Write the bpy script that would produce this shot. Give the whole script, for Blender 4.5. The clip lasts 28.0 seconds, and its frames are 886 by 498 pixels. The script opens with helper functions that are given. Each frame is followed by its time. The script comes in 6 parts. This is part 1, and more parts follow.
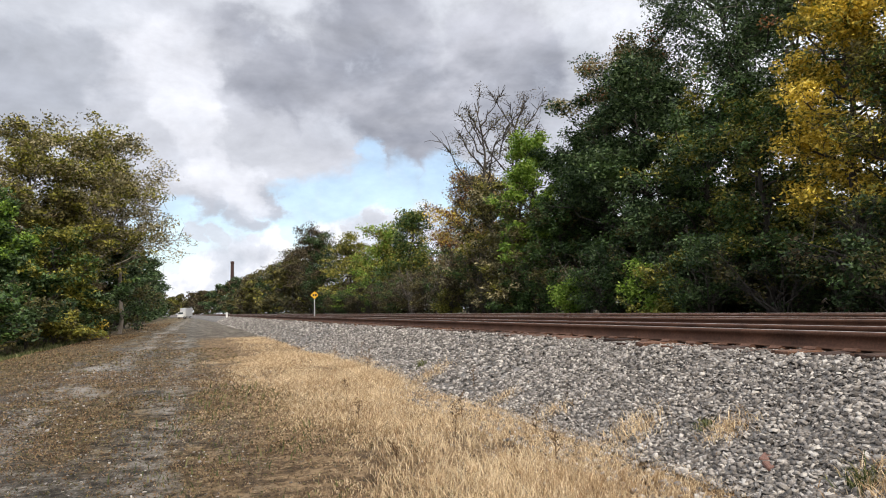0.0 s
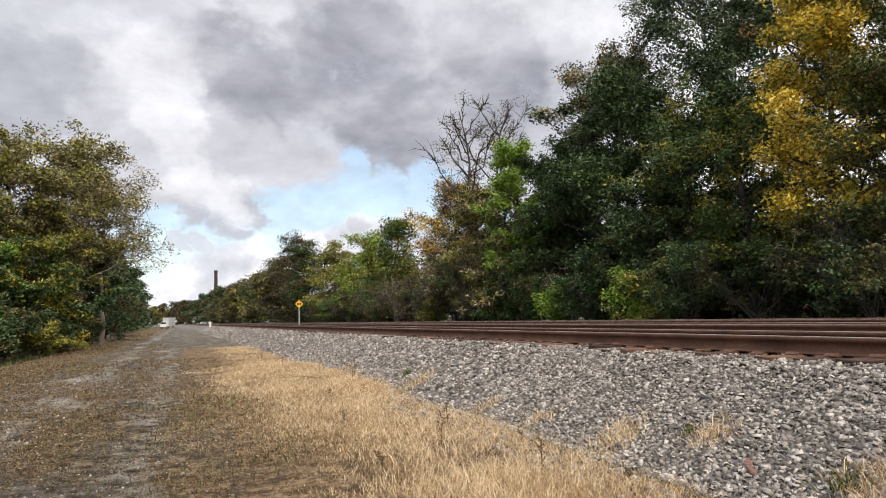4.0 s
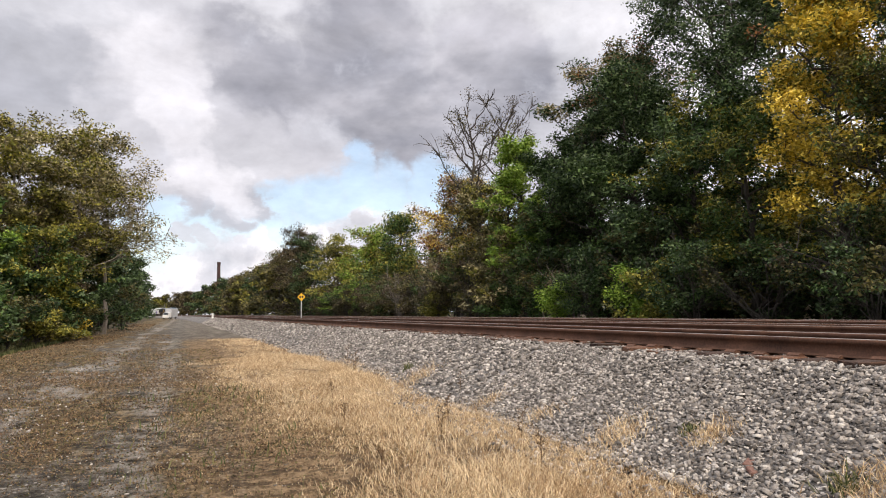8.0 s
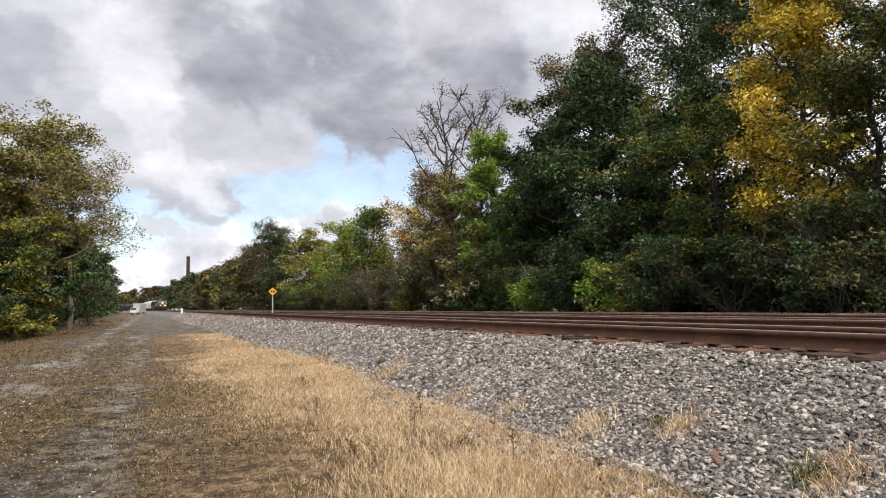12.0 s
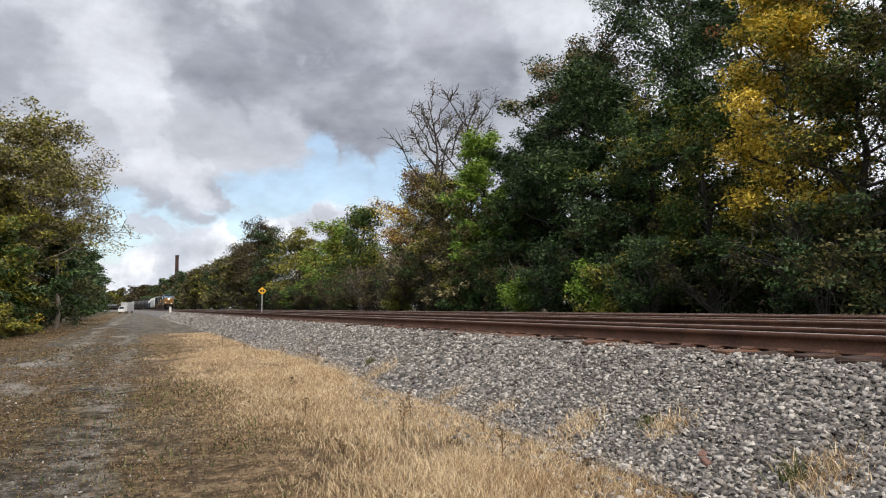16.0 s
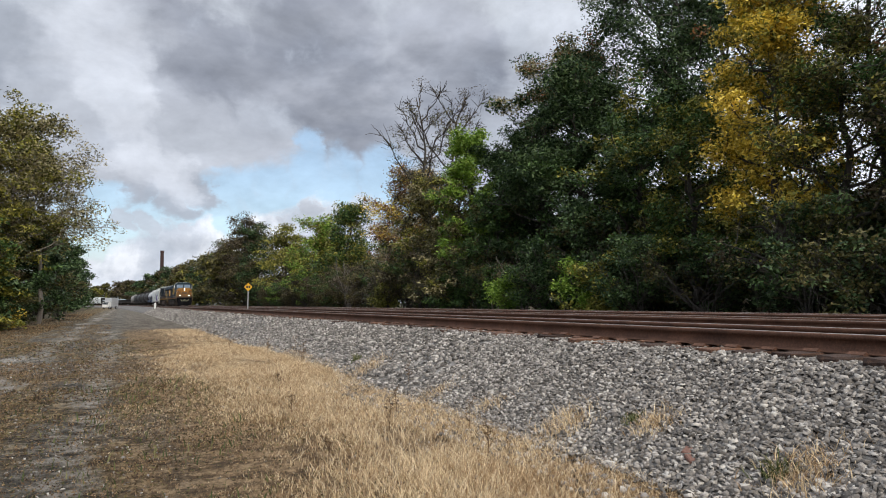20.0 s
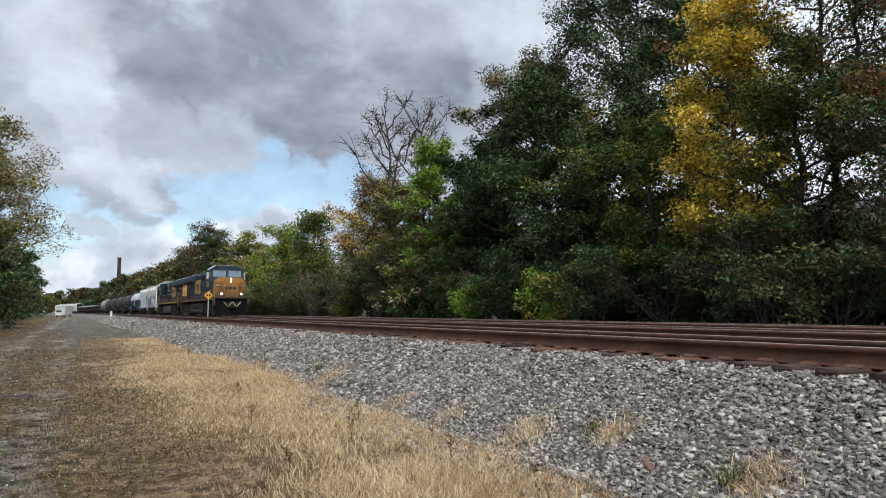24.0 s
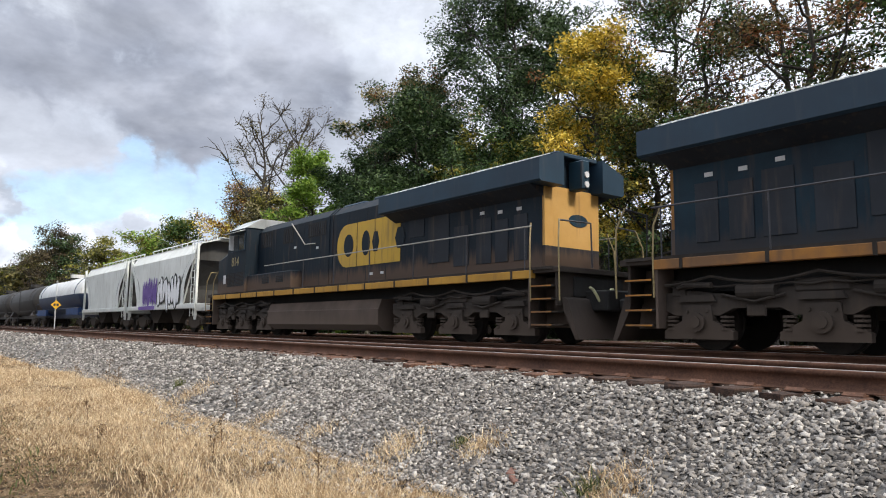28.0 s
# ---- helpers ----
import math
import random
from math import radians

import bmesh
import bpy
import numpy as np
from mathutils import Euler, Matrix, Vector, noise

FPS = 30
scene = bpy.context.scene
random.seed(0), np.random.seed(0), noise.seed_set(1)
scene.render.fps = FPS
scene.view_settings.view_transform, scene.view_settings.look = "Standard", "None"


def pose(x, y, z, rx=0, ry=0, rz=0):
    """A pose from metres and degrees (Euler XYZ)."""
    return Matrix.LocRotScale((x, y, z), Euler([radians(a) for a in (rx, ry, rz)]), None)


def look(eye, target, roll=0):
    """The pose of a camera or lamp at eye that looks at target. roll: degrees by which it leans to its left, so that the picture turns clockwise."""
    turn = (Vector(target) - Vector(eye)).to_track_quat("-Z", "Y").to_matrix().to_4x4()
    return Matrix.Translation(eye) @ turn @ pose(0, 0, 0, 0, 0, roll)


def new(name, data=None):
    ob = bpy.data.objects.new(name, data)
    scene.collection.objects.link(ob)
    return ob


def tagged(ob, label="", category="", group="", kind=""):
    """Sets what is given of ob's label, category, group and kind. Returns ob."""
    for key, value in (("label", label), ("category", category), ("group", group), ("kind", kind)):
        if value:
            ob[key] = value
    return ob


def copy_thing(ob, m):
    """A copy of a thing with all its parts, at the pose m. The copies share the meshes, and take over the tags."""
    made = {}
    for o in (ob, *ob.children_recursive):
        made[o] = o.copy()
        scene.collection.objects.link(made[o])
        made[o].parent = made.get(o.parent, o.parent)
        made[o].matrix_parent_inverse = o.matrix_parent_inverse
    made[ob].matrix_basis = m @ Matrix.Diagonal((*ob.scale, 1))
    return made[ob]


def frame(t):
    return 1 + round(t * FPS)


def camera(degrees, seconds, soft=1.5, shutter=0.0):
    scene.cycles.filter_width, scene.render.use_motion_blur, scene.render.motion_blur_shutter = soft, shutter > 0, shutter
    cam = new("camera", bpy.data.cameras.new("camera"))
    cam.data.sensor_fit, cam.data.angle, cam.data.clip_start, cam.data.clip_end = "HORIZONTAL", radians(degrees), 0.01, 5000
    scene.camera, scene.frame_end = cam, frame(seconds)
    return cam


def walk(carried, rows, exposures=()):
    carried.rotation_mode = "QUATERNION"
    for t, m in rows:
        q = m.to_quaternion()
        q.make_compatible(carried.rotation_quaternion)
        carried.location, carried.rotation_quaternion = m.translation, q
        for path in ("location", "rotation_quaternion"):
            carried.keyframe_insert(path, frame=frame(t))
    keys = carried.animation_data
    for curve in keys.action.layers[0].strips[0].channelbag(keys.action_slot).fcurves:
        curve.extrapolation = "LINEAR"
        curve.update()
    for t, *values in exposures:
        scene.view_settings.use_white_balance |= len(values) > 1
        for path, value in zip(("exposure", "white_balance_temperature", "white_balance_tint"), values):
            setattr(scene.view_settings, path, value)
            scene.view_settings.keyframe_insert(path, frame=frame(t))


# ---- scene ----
cam = camera(66.1, 28.0, soft=1.05)
EYE = 1.6            # eye above the ground underfoot
PATH = [
    (0, pose(0, 0, EYE, 95.02, 1.20, -19.77)),
    (0.5, pose(0, 0, EYE, 94.73, 1.26, -19.92)),
    (1, pose(0, 0, EYE, 94.51, 0.95, -19.58)),
    (1.5, pose(0, 0, EYE, 94.52, 0.89, -19.22)),
    (2, pose(0, 0, EYE, 94.88, 1.47, -19.29)),
    (2.5, pose(0, 0, EYE, 95.14, 1.36, -21.08)),
    (3, pose(0, 0, EYE, 95.60, 1.62, -21.35)),
    (3.5, pose(0, 0, EYE, 95.63, 1.65, -21.01)),
    (5.5, pose(0, 0, EYE, 95.79, 1.31, -21.15)),
    (6, pose(0, 0, EYE, 95.01, 1.45, -20.16)),
    (6.5, pose(0, 0, EYE, 94.81, 1.53, -20.45)),
    (7, pose(0, 0, EYE, 94.74, 1.19, -20.67)),
    (7.5, pose(0, 0, EYE, 94.78, 1.02, -20.62)),
    (8, pose(0, 0, EYE, 95.27, 0.65, -20.84)),
    (8.5, pose(0, 0, EYE, 95.37, 1.30, -21.18)),
    (9, pose(0, 0, EYE, 95.16, 1.48, -21.76)),
    (9.5, pose(0, 0, EYE, 95.24, 1.17, -22.24)),
    (10, pose(0, 0, EYE, 94.81, 1.27, -22.32)),
    (10.5, pose(0, 0, EYE, 94.65, 1.18, -22.29)),
    (11, pose(0, 0, EYE, 94.81, 1.08, -22.11)),
    (11.5, pose(0, 0, EYE, 94.78, 0.88, -22.74)),
    (12, pose(0, 0, EYE, 94.77, 0.77, -23.13)),
    (12.5, pose(0, 0, EYE, 94.54, 0.67, -23.23)),
    (14.5, pose(0, 0, EYE, 94.18, 0.58, -23.49)),
    (15, pose(0, 0, EYE, 94.30, 0.53, -23.48)),
    (15.5, pose(0, 0, EYE, 94.36, 0.55, -23.43)),
    (16, pose(0, 0, EYE, 94.76, 0.57, -23.97)),
    (16.5, pose(0, 0, EYE, 94.74, 0.63, -24.10)),
    (17, pose(0, 0, EYE, 94.91, 0.59, -24.55)),
    (17.5, pose(0, 0, EYE, 95.09, 0.57, -24.63)),
    (18, pose(0, 0, EYE, 94.92, 0.65, -24.49)),
    (18.5, pose(0, 0, EYE, 94.94, 0.53, -24.43)),
    (19, pose(0, 0, EYE, 94.69, 0.40, -24.78)),
    (19.5, pose(0, 0, EYE, 94.57, 0.36, -25.06)),
    (20, pose(0, 0, EYE, 94.51, 0.30, -25.07)),
    (20.5, pose(0, 0, EYE, 94.52, 0.31, -24.79)),
    (21, pose(0, 0, EYE, 94.66, 0.28, -25.12)),
    (21.5, pose(0, 0, EYE, 94.53, 0.14, -25.45)),
    (23.5, pose(0, 0, EYE, 95.16, 0.13, -27.46)),
    (24, pose(0, 0, EYE, 95.29, 0.05, -28.10)),
    (24.5, pose(0, 0, EYE, 95.88, 0.42, -29.01)),
    (25, pose(0, 0, EYE, 95.90, 0.26, -31.70)),
    (25.5, pose(0, 0, EYE, 96.20, 0.11, -33.84)),
    (26, pose(0, 0, EYE, 96.71, 0.10, -35.50)),
    (26.5, pose(0, 0, EYE, 96.92, -0.25, -36.52)),
    (27, pose(0, 0, EYE, 96.44, -0.43, -37.43)),
    (27.5, pose(0, 0, EYE, 96.37, -0.42, -38.67)),
    (28, pose(0, 0, EYE, 96.59, -0.63, -38.69)),
]
EXPOSURES = [(0, 0.30, 6600, 10), (5, 0.30, 6850, 12), (8, 0.30, 6900, 14), (12.5, 0.30, 6750, 12), (15, 0.15, 6600, 10), (21, -0.02, 6250, 8), (24, 0.0, 6150, 7),
             (26, 0.22, 6250, 7), (28, 0.36, 6300, 9)]
walk(cam, PATH, EXPOSURES)

# ---- world, sun ----
world = bpy.data.worlds.new("world")
scene.world = world
world.use_nodes = True
SUN_AZ, SUN_EL = 176.0, 40.0     # degrees clockwise from +y, degrees up


class Nodes:
    """Short-hand for wiring a node tree."""

    def __init__(self, tree):
        self.tree = tree
        tree.nodes.clear()

    def add(self, node_type, **settings):
        node = self.tree.nodes.new(node_type)
        for key, value in settings.items():
            if key == "op":
                node.operation = value
            elif key == "blend":
                node.blend_type = value
            elif key == "kind":
                node.data_type = value
            elif key == "noise_dims":
                node.noise_dimensions = value
        return node

    def link(self, a, b):
        self.tree.links.new(a, b)

    def feed(self, socket, value):
        if isinstance(value, bpy.types.NodeSocket):
            self.link(value, socket)
        elif isinstance(value, (tuple, list)) and len(value) == 3 and len(socket.default_value) == 4:
            socket.default_value = (*value, 1)
        else:
            socket.default_value = value

    def math(self, op, a, b=0.0, c=None, clamp=False):
        n = self.add("ShaderNodeMath", op=op)
        n.use_clamp = clamp
        self.feed(n.inputs[0], a)
        self.feed(n.inputs[1], b)
        if c is not None:
            self.feed(n.inputs[2], c)
        return n.outputs[0]

    def vmath(self, op, a, b=None, out=0):
        n = self.add("ShaderNodeVectorMath", op=op)
        self.feed(n.inputs[0], a)
        if b is not None:
            self.feed(n.inputs[1], b)
        return n.outputs[out]

    def noise(self, vector, scale, detail=4.0, rough=0.55, distort=0.0):
        n = self.add("ShaderNodeTexNoise")
        if vector is not None:
            self.link(vector, n.inputs["Vector"])
        n.inputs["Scale"].default_value = scale
        n.inputs["Detail"].default_value = detail
        n.inputs["Roughness"].default_value = rough
        n.inputs["Distortion"].default_value = distort
        return n.outputs["Fac"]

    def band(self, value, lo, hi, smooth=True):
        n = self.add("ShaderNodeMapRange")
        n.interpolation_type = "SMOOTHSTEP" if smooth else "LINEAR"
        self.feed(n.inputs[0], value)
        n.inputs[1].default_value, n.inputs[2].default_value = lo, hi
        return n.outputs[0]

    def mix(self, fac, a, b, blend="MIX"):
        n = self.add("ShaderNodeMix", kind="RGBA", blend=blend)
        self.feed(n.inputs[0], fac)
        self.feed(n.inputs[6], a)
        self.feed(n.inputs[7], b)
        return n.outputs[2]

    def ramp(self, value, stops):
        n = self.add("ShaderNodeValToRGB")
        els = n.color_ramp.elements
        while len(els) > 1:
            els.remove(els[-1])
        for k, (pos, col) in enumerate(stops):
            e = els[0] if k == 0 else els.new(pos)
            e.position, e.color = pos, (*col, 1)
        self.feed(n.inputs[0], value)
        return n.outputs[0]


def heading(az, el):
    a, e = radians(az), radians(el)
    return (math.sin(a) * math.cos(e), math.cos(a) * math.cos(e), math.sin(e))


def make_sky():
    n = Nodes(world.node_tree)
    out = n.add("ShaderNodeOutputWorld")
    bg = n.add("ShaderNodeBackground")
    n.link(bg.outputs[0], out.inputs[0])
    way = n.add("ShaderNodeTexCoord").outputs["Generated"]
    split = n.add("ShaderNodeSeparateXYZ")
    n.link(way, split.inputs[0])
    up = n.math("MAXIMUM", split.outputs[2], 0.0)
    # flat cloud layer seen in perspective
    lift = n.math("ADD", up, 0.16)
    flat = n.add("ShaderNodeCombineXYZ")
    n.link(n.math("DIVIDE", split.outputs[0], lift), flat.inputs[0])
    n.link(n.math("DIVIDE", split.outputs[1], lift), flat.inputs[1])
    layer = flat.outputs[0]
    sky = n.add("ShaderNodeTexSky")
    sky.sky_type, sky.sun_disc = "NISHITA", False
    sky.sun_elevation, sky.sun_rotation = radians(SUN_EL), radians(SUN_AZ)
    blue = n.mix(1.0, sky.outputs[0], (0.125, 0.115, 0.10), "MULTIPLY")

    def ripple(vector, scale, size):
        t = n.add("ShaderNodeTexNoise")
        n.link(vector, t.inputs["Vector"])
        t.inputs["Scale"].default_value, t.inputs["Detail"].default_value, t.inputs["Roughness"].default_value = scale, 7.0, 0.58
        return n.vmath("MULTIPLY", n.vmath("SUBTRACT", t.outputs["Color"], (0.5, 0.5, 0.5)), (size, size, size * 0.6))

    # ragged cloud edges: every bank is looked up through a rippled direction
    bent = n.vmath("NORMALIZE", n.vmath("ADD", way, n.vmath("ADD", ripple(way, 4.5, 0.26), ripple(n.vmath("MULTIPLY", way, (1.0, 1.0, 2.2)), 13.0, 0.07))))

    def patch(az, el, wide, soft):
        d = n.vmath("DOT_PRODUCT", bent, heading(az, el), out=1)
        return n.band(d, math.cos(radians(wide + soft * 1.5)), math.cos(radians(max(wide - soft * 1.5, 0.0))))

    big = n.noise(layer, 0.75, 5, 0.5, 0.25)
    fine = n.noise(layer, 2.1, 5, 0.55, 0.3)
    puffs = n.noise(way, 11.0, 7, 0.6, 0.25)
    edge = n.math("MULTIPLY", n.math("SUBTRACT", puffs, 0.5), 1.1)
    shade = n.math("ADD", n.math("MULTIPLY", big, 0.55), n.math("MULTIPLY", fine, 0.45))
    grey = n.ramp(shade, [(0.32, (0.34, 0.355, 0.395)), (0.47, (0.45, 0.47, 0.505)), (0.58, (0.57, 0.59, 0.62)), (0.70, (0.72, 0.735, 0.76))])

    def cloud(where, amount, col, target, crisp=0.85):
        """Lay cloud of one tone over part of the sky, with ragged edges."""
        cover = n.band(n.math("ADD", where, n.math("MULTIPLY", edge, 0.9)), 0.9 - crisp, 1.7 - crisp)
        return n.mix(n.math("MULTIPLY", cover, amount), target, col)

    def union(*where):
        total = where[0]
        for w in where[1:]:
            total = n.math("MAXIMUM", total, w)
        return total

    # paler towards the south-east, heavy bank ahead, bright seams beside it
    grey = cloud(patch(66, 22, 20, 12), 0.8, (0.84, 0.85, 0.88), grey)
    grey = cloud(union(patch(5.6, 19.2, 2.6, 2.4), patch(10.8, 16.8, 2.6, 2.2), patch(15.6, 15.7, 2.4, 2.0), patch(20.4, 16.1, 2.2, 2.2), patch(24.9, 19.8, 3.0, 3.0), patch(13.7, 20.4, 3.2, 3.0), patch(19.4, 12.6, 1.5, 1.4), patch(2.0, 21.5, 1.6, 2.2)), 0.85, n.ramp(fine, [(0.34, (0.20, 0.212, 0.25)), (0.50, (0.285, 0.297, 0.335)), (0.64, (0.42, 0.43, 0.47))]), grey)
    grey = cloud(union(patch(-13.7, 16.3, 3.0, 2.4), patch(-9.8, 16.3, 2.4, 1.8), patch(-6.3, 16.1, 1.4, 1.4)), 0.7, (0.31, 0.33, 0.37), grey)
    grey = cloud(union(patch(-1.5, 20.5, 2.5, 2.5), patch(0.5, 15.0, 1.5, 1.8), patch(-2.0, 11.0, 1.5, 1.5), patch(-4.0, 17.5, 2.2, 2.0), patch(9.3, 13.3, 2.0, 1.8), patch(3.0, 14.2, 2.0, 2.2), patch(-2.2, 13.5, 1.8, 1.8), patch(5.7, 12.1, 1.2, 1.2)), 0.7, (0.50, 0.515, 0.55), grey)
    grey = cloud(union(patch(-1.4, 17.2, 1.3, 2.2), patch(-0.8, 15.7, 1.1, 2.0), patch(-2.3, 19.0, 1.3, 3.2)), 0.42, (0.80, 0.81, 0.84), grey, 0.75)
    # clear sky low down, with cumulus heads before it
    gap = union(patch(9.3, 10.1, 1.8, 1.2), patch(13.1, 10.3, 1.8, 1.2), patch(16.9, 10.3, 1.6, 1.2), patch(5.2, 8.1, 1.4, 0.9), patch(2.1, 7.7, 1.2, 0.9), patch(7.5, 7.1, 1.8, 1.2), patch(11.2, 8.5, 1.6, 1.2), patch(-0.4, 6.1, 1.4, 1.0), patch(-2.5, 4.7, 1.6, 1.4), patch(2.1, 6.1, 1.4, 1.0), patch(15.9, 8.0, 2.0, 1.2), patch(-0.9, 7.8, 1.0, 1.0), patch(13.8, 13.2, 0.7, 0.8), patch(20.8, 10.3, 1.4, 1.2), patch(24.5, 6.8, 3.0, 1.6), patch(-4.1, 3.4, 2.0, 1.5))
    veil = n.mix(0.35, blue, (0.52, 0.68, 0.88))
    col = n.mix(n.band(n.math("ADD", gap, n.math("MULTIPLY", edge, 0.8)), 0.0, 1.0), grey, veil)
    col = cloud(union(patch(0.8, 9.4, 1.0, 0.7), patch(3.4, 9.2, 1.0, 0.7), patch(5.7, 10.0, 0.8, 0.8)), 0.9, (0.40, 0.42, 0.46), col)
    col = cloud(union(patch(1.0, 11.5, 0.9, 1.4), patch(3.0, 11.0, 0.9, 1.4), patch(4.5, 10.6, 0.7, 1.4)), 0.5, (0.78, 0.79, 0.82), col, 0.6)
    col = cloud(union(patch(11.2, 7.1, 1.1, 0.7), patch(13.1, 7.5, 1.2, 0.7), patch(14.5, 6.1, 1.6, 0.9), patch(5.2, 6.8, 0.8, 0.6), patch(3.9, 5.2, 1.5, 0.8), patch(6.1, 5.0, 1.2, 0.8), patch(1.7, 4.1, 1.4, 0.9), patch(8.4, 4.3, 1.6, 0.9), patch(0.0, 2.5, 1.8, 1.0), patch(3.5, 2.5, 2.0, 1.0), patch(-2.9, 1.6, 2.0, 1.0), patch(12.1, 4.7, 1.8, 1.0), patch(18.8, 6.0, 1.8, 1.0)), 0.95, n.ramp(puffs, [(0.34, (0.46, 0.49, 0.54)), (0.48, (0.60, 0.62, 0.66)), (0.62, (0.88, 0.88, 0.89))]), col)
    col = cloud(union(patch(1.9, 6.6, 0.5, 0.5), patch(0.4, 6.9, 0.5, 0.5), patch(13.1, 8.2, 0.6, 0.6)), 0.8, (0.50, 0.52, 0.56), col)
    # billows lit from above: the difference between the cloud's depth here and a little higher
    lump = n.vmath("MULTIPLY", way, (1.0, 1.0, 1.7))
    relief = n.math("SUBTRACT", n.noise(lump, 9.0, 6, 0.6, 0.2), n.noise(n.vmath("ADD", lump, (0.0, 0.0, 0.035)), 9.0, 6, 0.6, 0.2))
    tone = n.add("ShaderNodeCombineXYZ")
    gain = n.math("ADD", 1.0, n.math("MULTIPLY", relief, 0.65))
    for k in range(3):
        n.link(gain, tone.inputs[k])
    col = n.vmath("MULTIPLY", col, tone.outputs[0])
    # the cloud overhead is thin and bright
    col = n.mix(n.band(up, 0.50, 0.85), col, (1.25, 1.28, 1.32))
    n.link(n.mix(1.0, col, (1.13, 1.14, 1.19), "MULTIPLY"), bg.inputs[0])
    bg.inputs[1].default_value = 1.02


make_sky()
sun = new("sun", bpy.data.lights.new("sun", "SUN"))
sun.data.energy, sun.data.angle, sun.data.color = 2.6, radians(10), (1.0, 0.89, 0.74)
sun.matrix_world = look(Vector(heading(SUN_AZ, SUN_EL)) * 100, (0, 0, 0))

# ---- materials ----
def material(name, stops, scale=3.0, fine=40.0, rough=0.8, metal=0.0, bump=0.0, bump_scale=None, island=0.0, obj=0.0, spec=0.5,
             dirt=None, translucent=0.0, stretch=(1, 1, 1)):
    """Two scales of noise through a colour ramp; island and obj shift the tone from piece to piece; dirt is (colour, amount, scale)."""
    m = bpy.data.materials.new(name)
    m.use_nodes = True
    n = Nodes(m.node_tree)
    out = n.add("ShaderNodeOutputMaterial")
    bsdf = n.add("ShaderNodeBsdfPrincipled")
    where = n.add("ShaderNodeTexCoord").outputs["Object"]
    if stretch != (1, 1, 1):
        where = n.vmath("MULTIPLY", where, stretch)
    value = n.math("ADD", n.math("MULTIPLY", n.noise(where, scale, 5), 0.6), n.math("MULTIPLY", n.noise(where, fine, 3), 0.4))
    if island:
        value = n.math("ADD", value, n.math("MULTIPLY", n.math("SUBTRACT", n.add("ShaderNodeNewGeometry").outputs["Random Per Island"], 0.5), island))
    if obj:
        value = n.math("ADD", value, n.math("MULTIPLY", n.math("SUBTRACT", n.add("ShaderNodeObjectInfo").outputs["Random"], 0.5), obj))
    col = n.ramp(value, stops)
    if dirt:
        col = n.mix(n.math("MULTIPLY", n.band(n.noise(where, dirt[2], 6, 0.62), 0.42, 0.66), dirt[1]), col, dirt[0])
    n.link(col, bsdf.inputs["Base Color"])
    bsdf.inputs["Roughness"].default_value = rough
    bsdf.inputs["Metallic"].default_value = metal
    bsdf.inputs["Specular IOR Level"].default_value = spec
    if bump:
        b = n.add("ShaderNodeBump")
        b.inputs["Strength"].default_value = bump
        b.inputs["Distance"].default_value = 0.02
        n.link(n.noise(where, bump_scale or fine, 5), b.inputs["Height"])
        n.link(b.outputs[0], bsdf.inputs["Normal"])
    if translucent:
        t = n.add("ShaderNodeBsdfTranslucent")
        n.link(col, t.inputs[0])
        mixer = n.add("ShaderNodeMixShader")
        mixer.inputs[0].default_value = translucent
        n.link(bsdf.outputs[0], mixer.inputs[1])
        n.link(t.outputs[0], mixer.inputs[2])
        n.link(mixer.outputs[0], out.inputs[0])
    else:
        n.link(bsdf.outputs[0], out.inputs[0])
    return m


def tones(*cols):
    """Colour stops spread over the middle of the noise's range."""
    k = len(cols) - 1
    return [(0.32 + 0.36 * i / max(k, 1), c) for i, c in enumerate(cols)]


def leaves(name, *cols):
    return material(name, tones(*cols), scale=0.35, fine=2.0, rough=0.55, island=0.8, spec=0.3, translucent=0.2)


BARK = material("bark", tones((0.026, 0.022, 0.018), (0.055, 0.047, 0.039), (0.105, 0.092, 0.08)), 2, 18, 0.95, bump=0.6, stretch=(3, 3, 0.6))
PALE_BARK = material("pale_bark", tones((0.13, 0.115, 0.10), (0.23, 0.20, 0.175), (0.32, 0.29, 0.25)), 2, 18, 0.95, bump=0.5, stretch=(3, 3, 0.6))
LEAF = {
    "green": leaves("green_leaf", (0.018, 0.042, 0.009), (0.044, 0.092, 0.020), (0.10, 0.168, 0.045)),
    "deep": leaves("deep_green_leaf", (0.014, 0.033, 0.0095), (0.038, 0.076, 0.023), (0.105, 0.158, 0.062)),
    "lime": leaves("lime_leaf", (0.09, 0.17, 0.015), (0.18, 0.30, 0.035), (0.30, 0.42, 0.07)),
    "yellow": leaves("yellow_leaf", (0.40, 0.28, 0.025), (0.72, 0.52, 0.05), (0.86, 0.66, 0.12)),
    "gold": leaves("yellow_green_leaf", (0.085, 0.095, 0.012), (0.185, 0.185, 0.026), (0.34, 0.31, 0.06)),
    "olive": leaves("olive_leaf", (0.036, 0.037, 0.011), (0.08, 0.077, 0.023), (0.17, 0.148, 0.052)),
    "rust": leaves("rusty_leaf", (0.14, 0.05, 0.016), (0.28, 0.11, 0.04), (0.38, 0.20, 0.08)),
    "brown": leaves("brown_leaf", (0.036, 0.027, 0.014), (0.078, 0.058, 0.031), (0.16, 0.125, 0.072)),
    "straw": leaves("faded_straw_leaf", (0.15, 0.125, 0.055), (0.29, 0.25, 0.12), (0.44, 0.39, 0.22)),
}
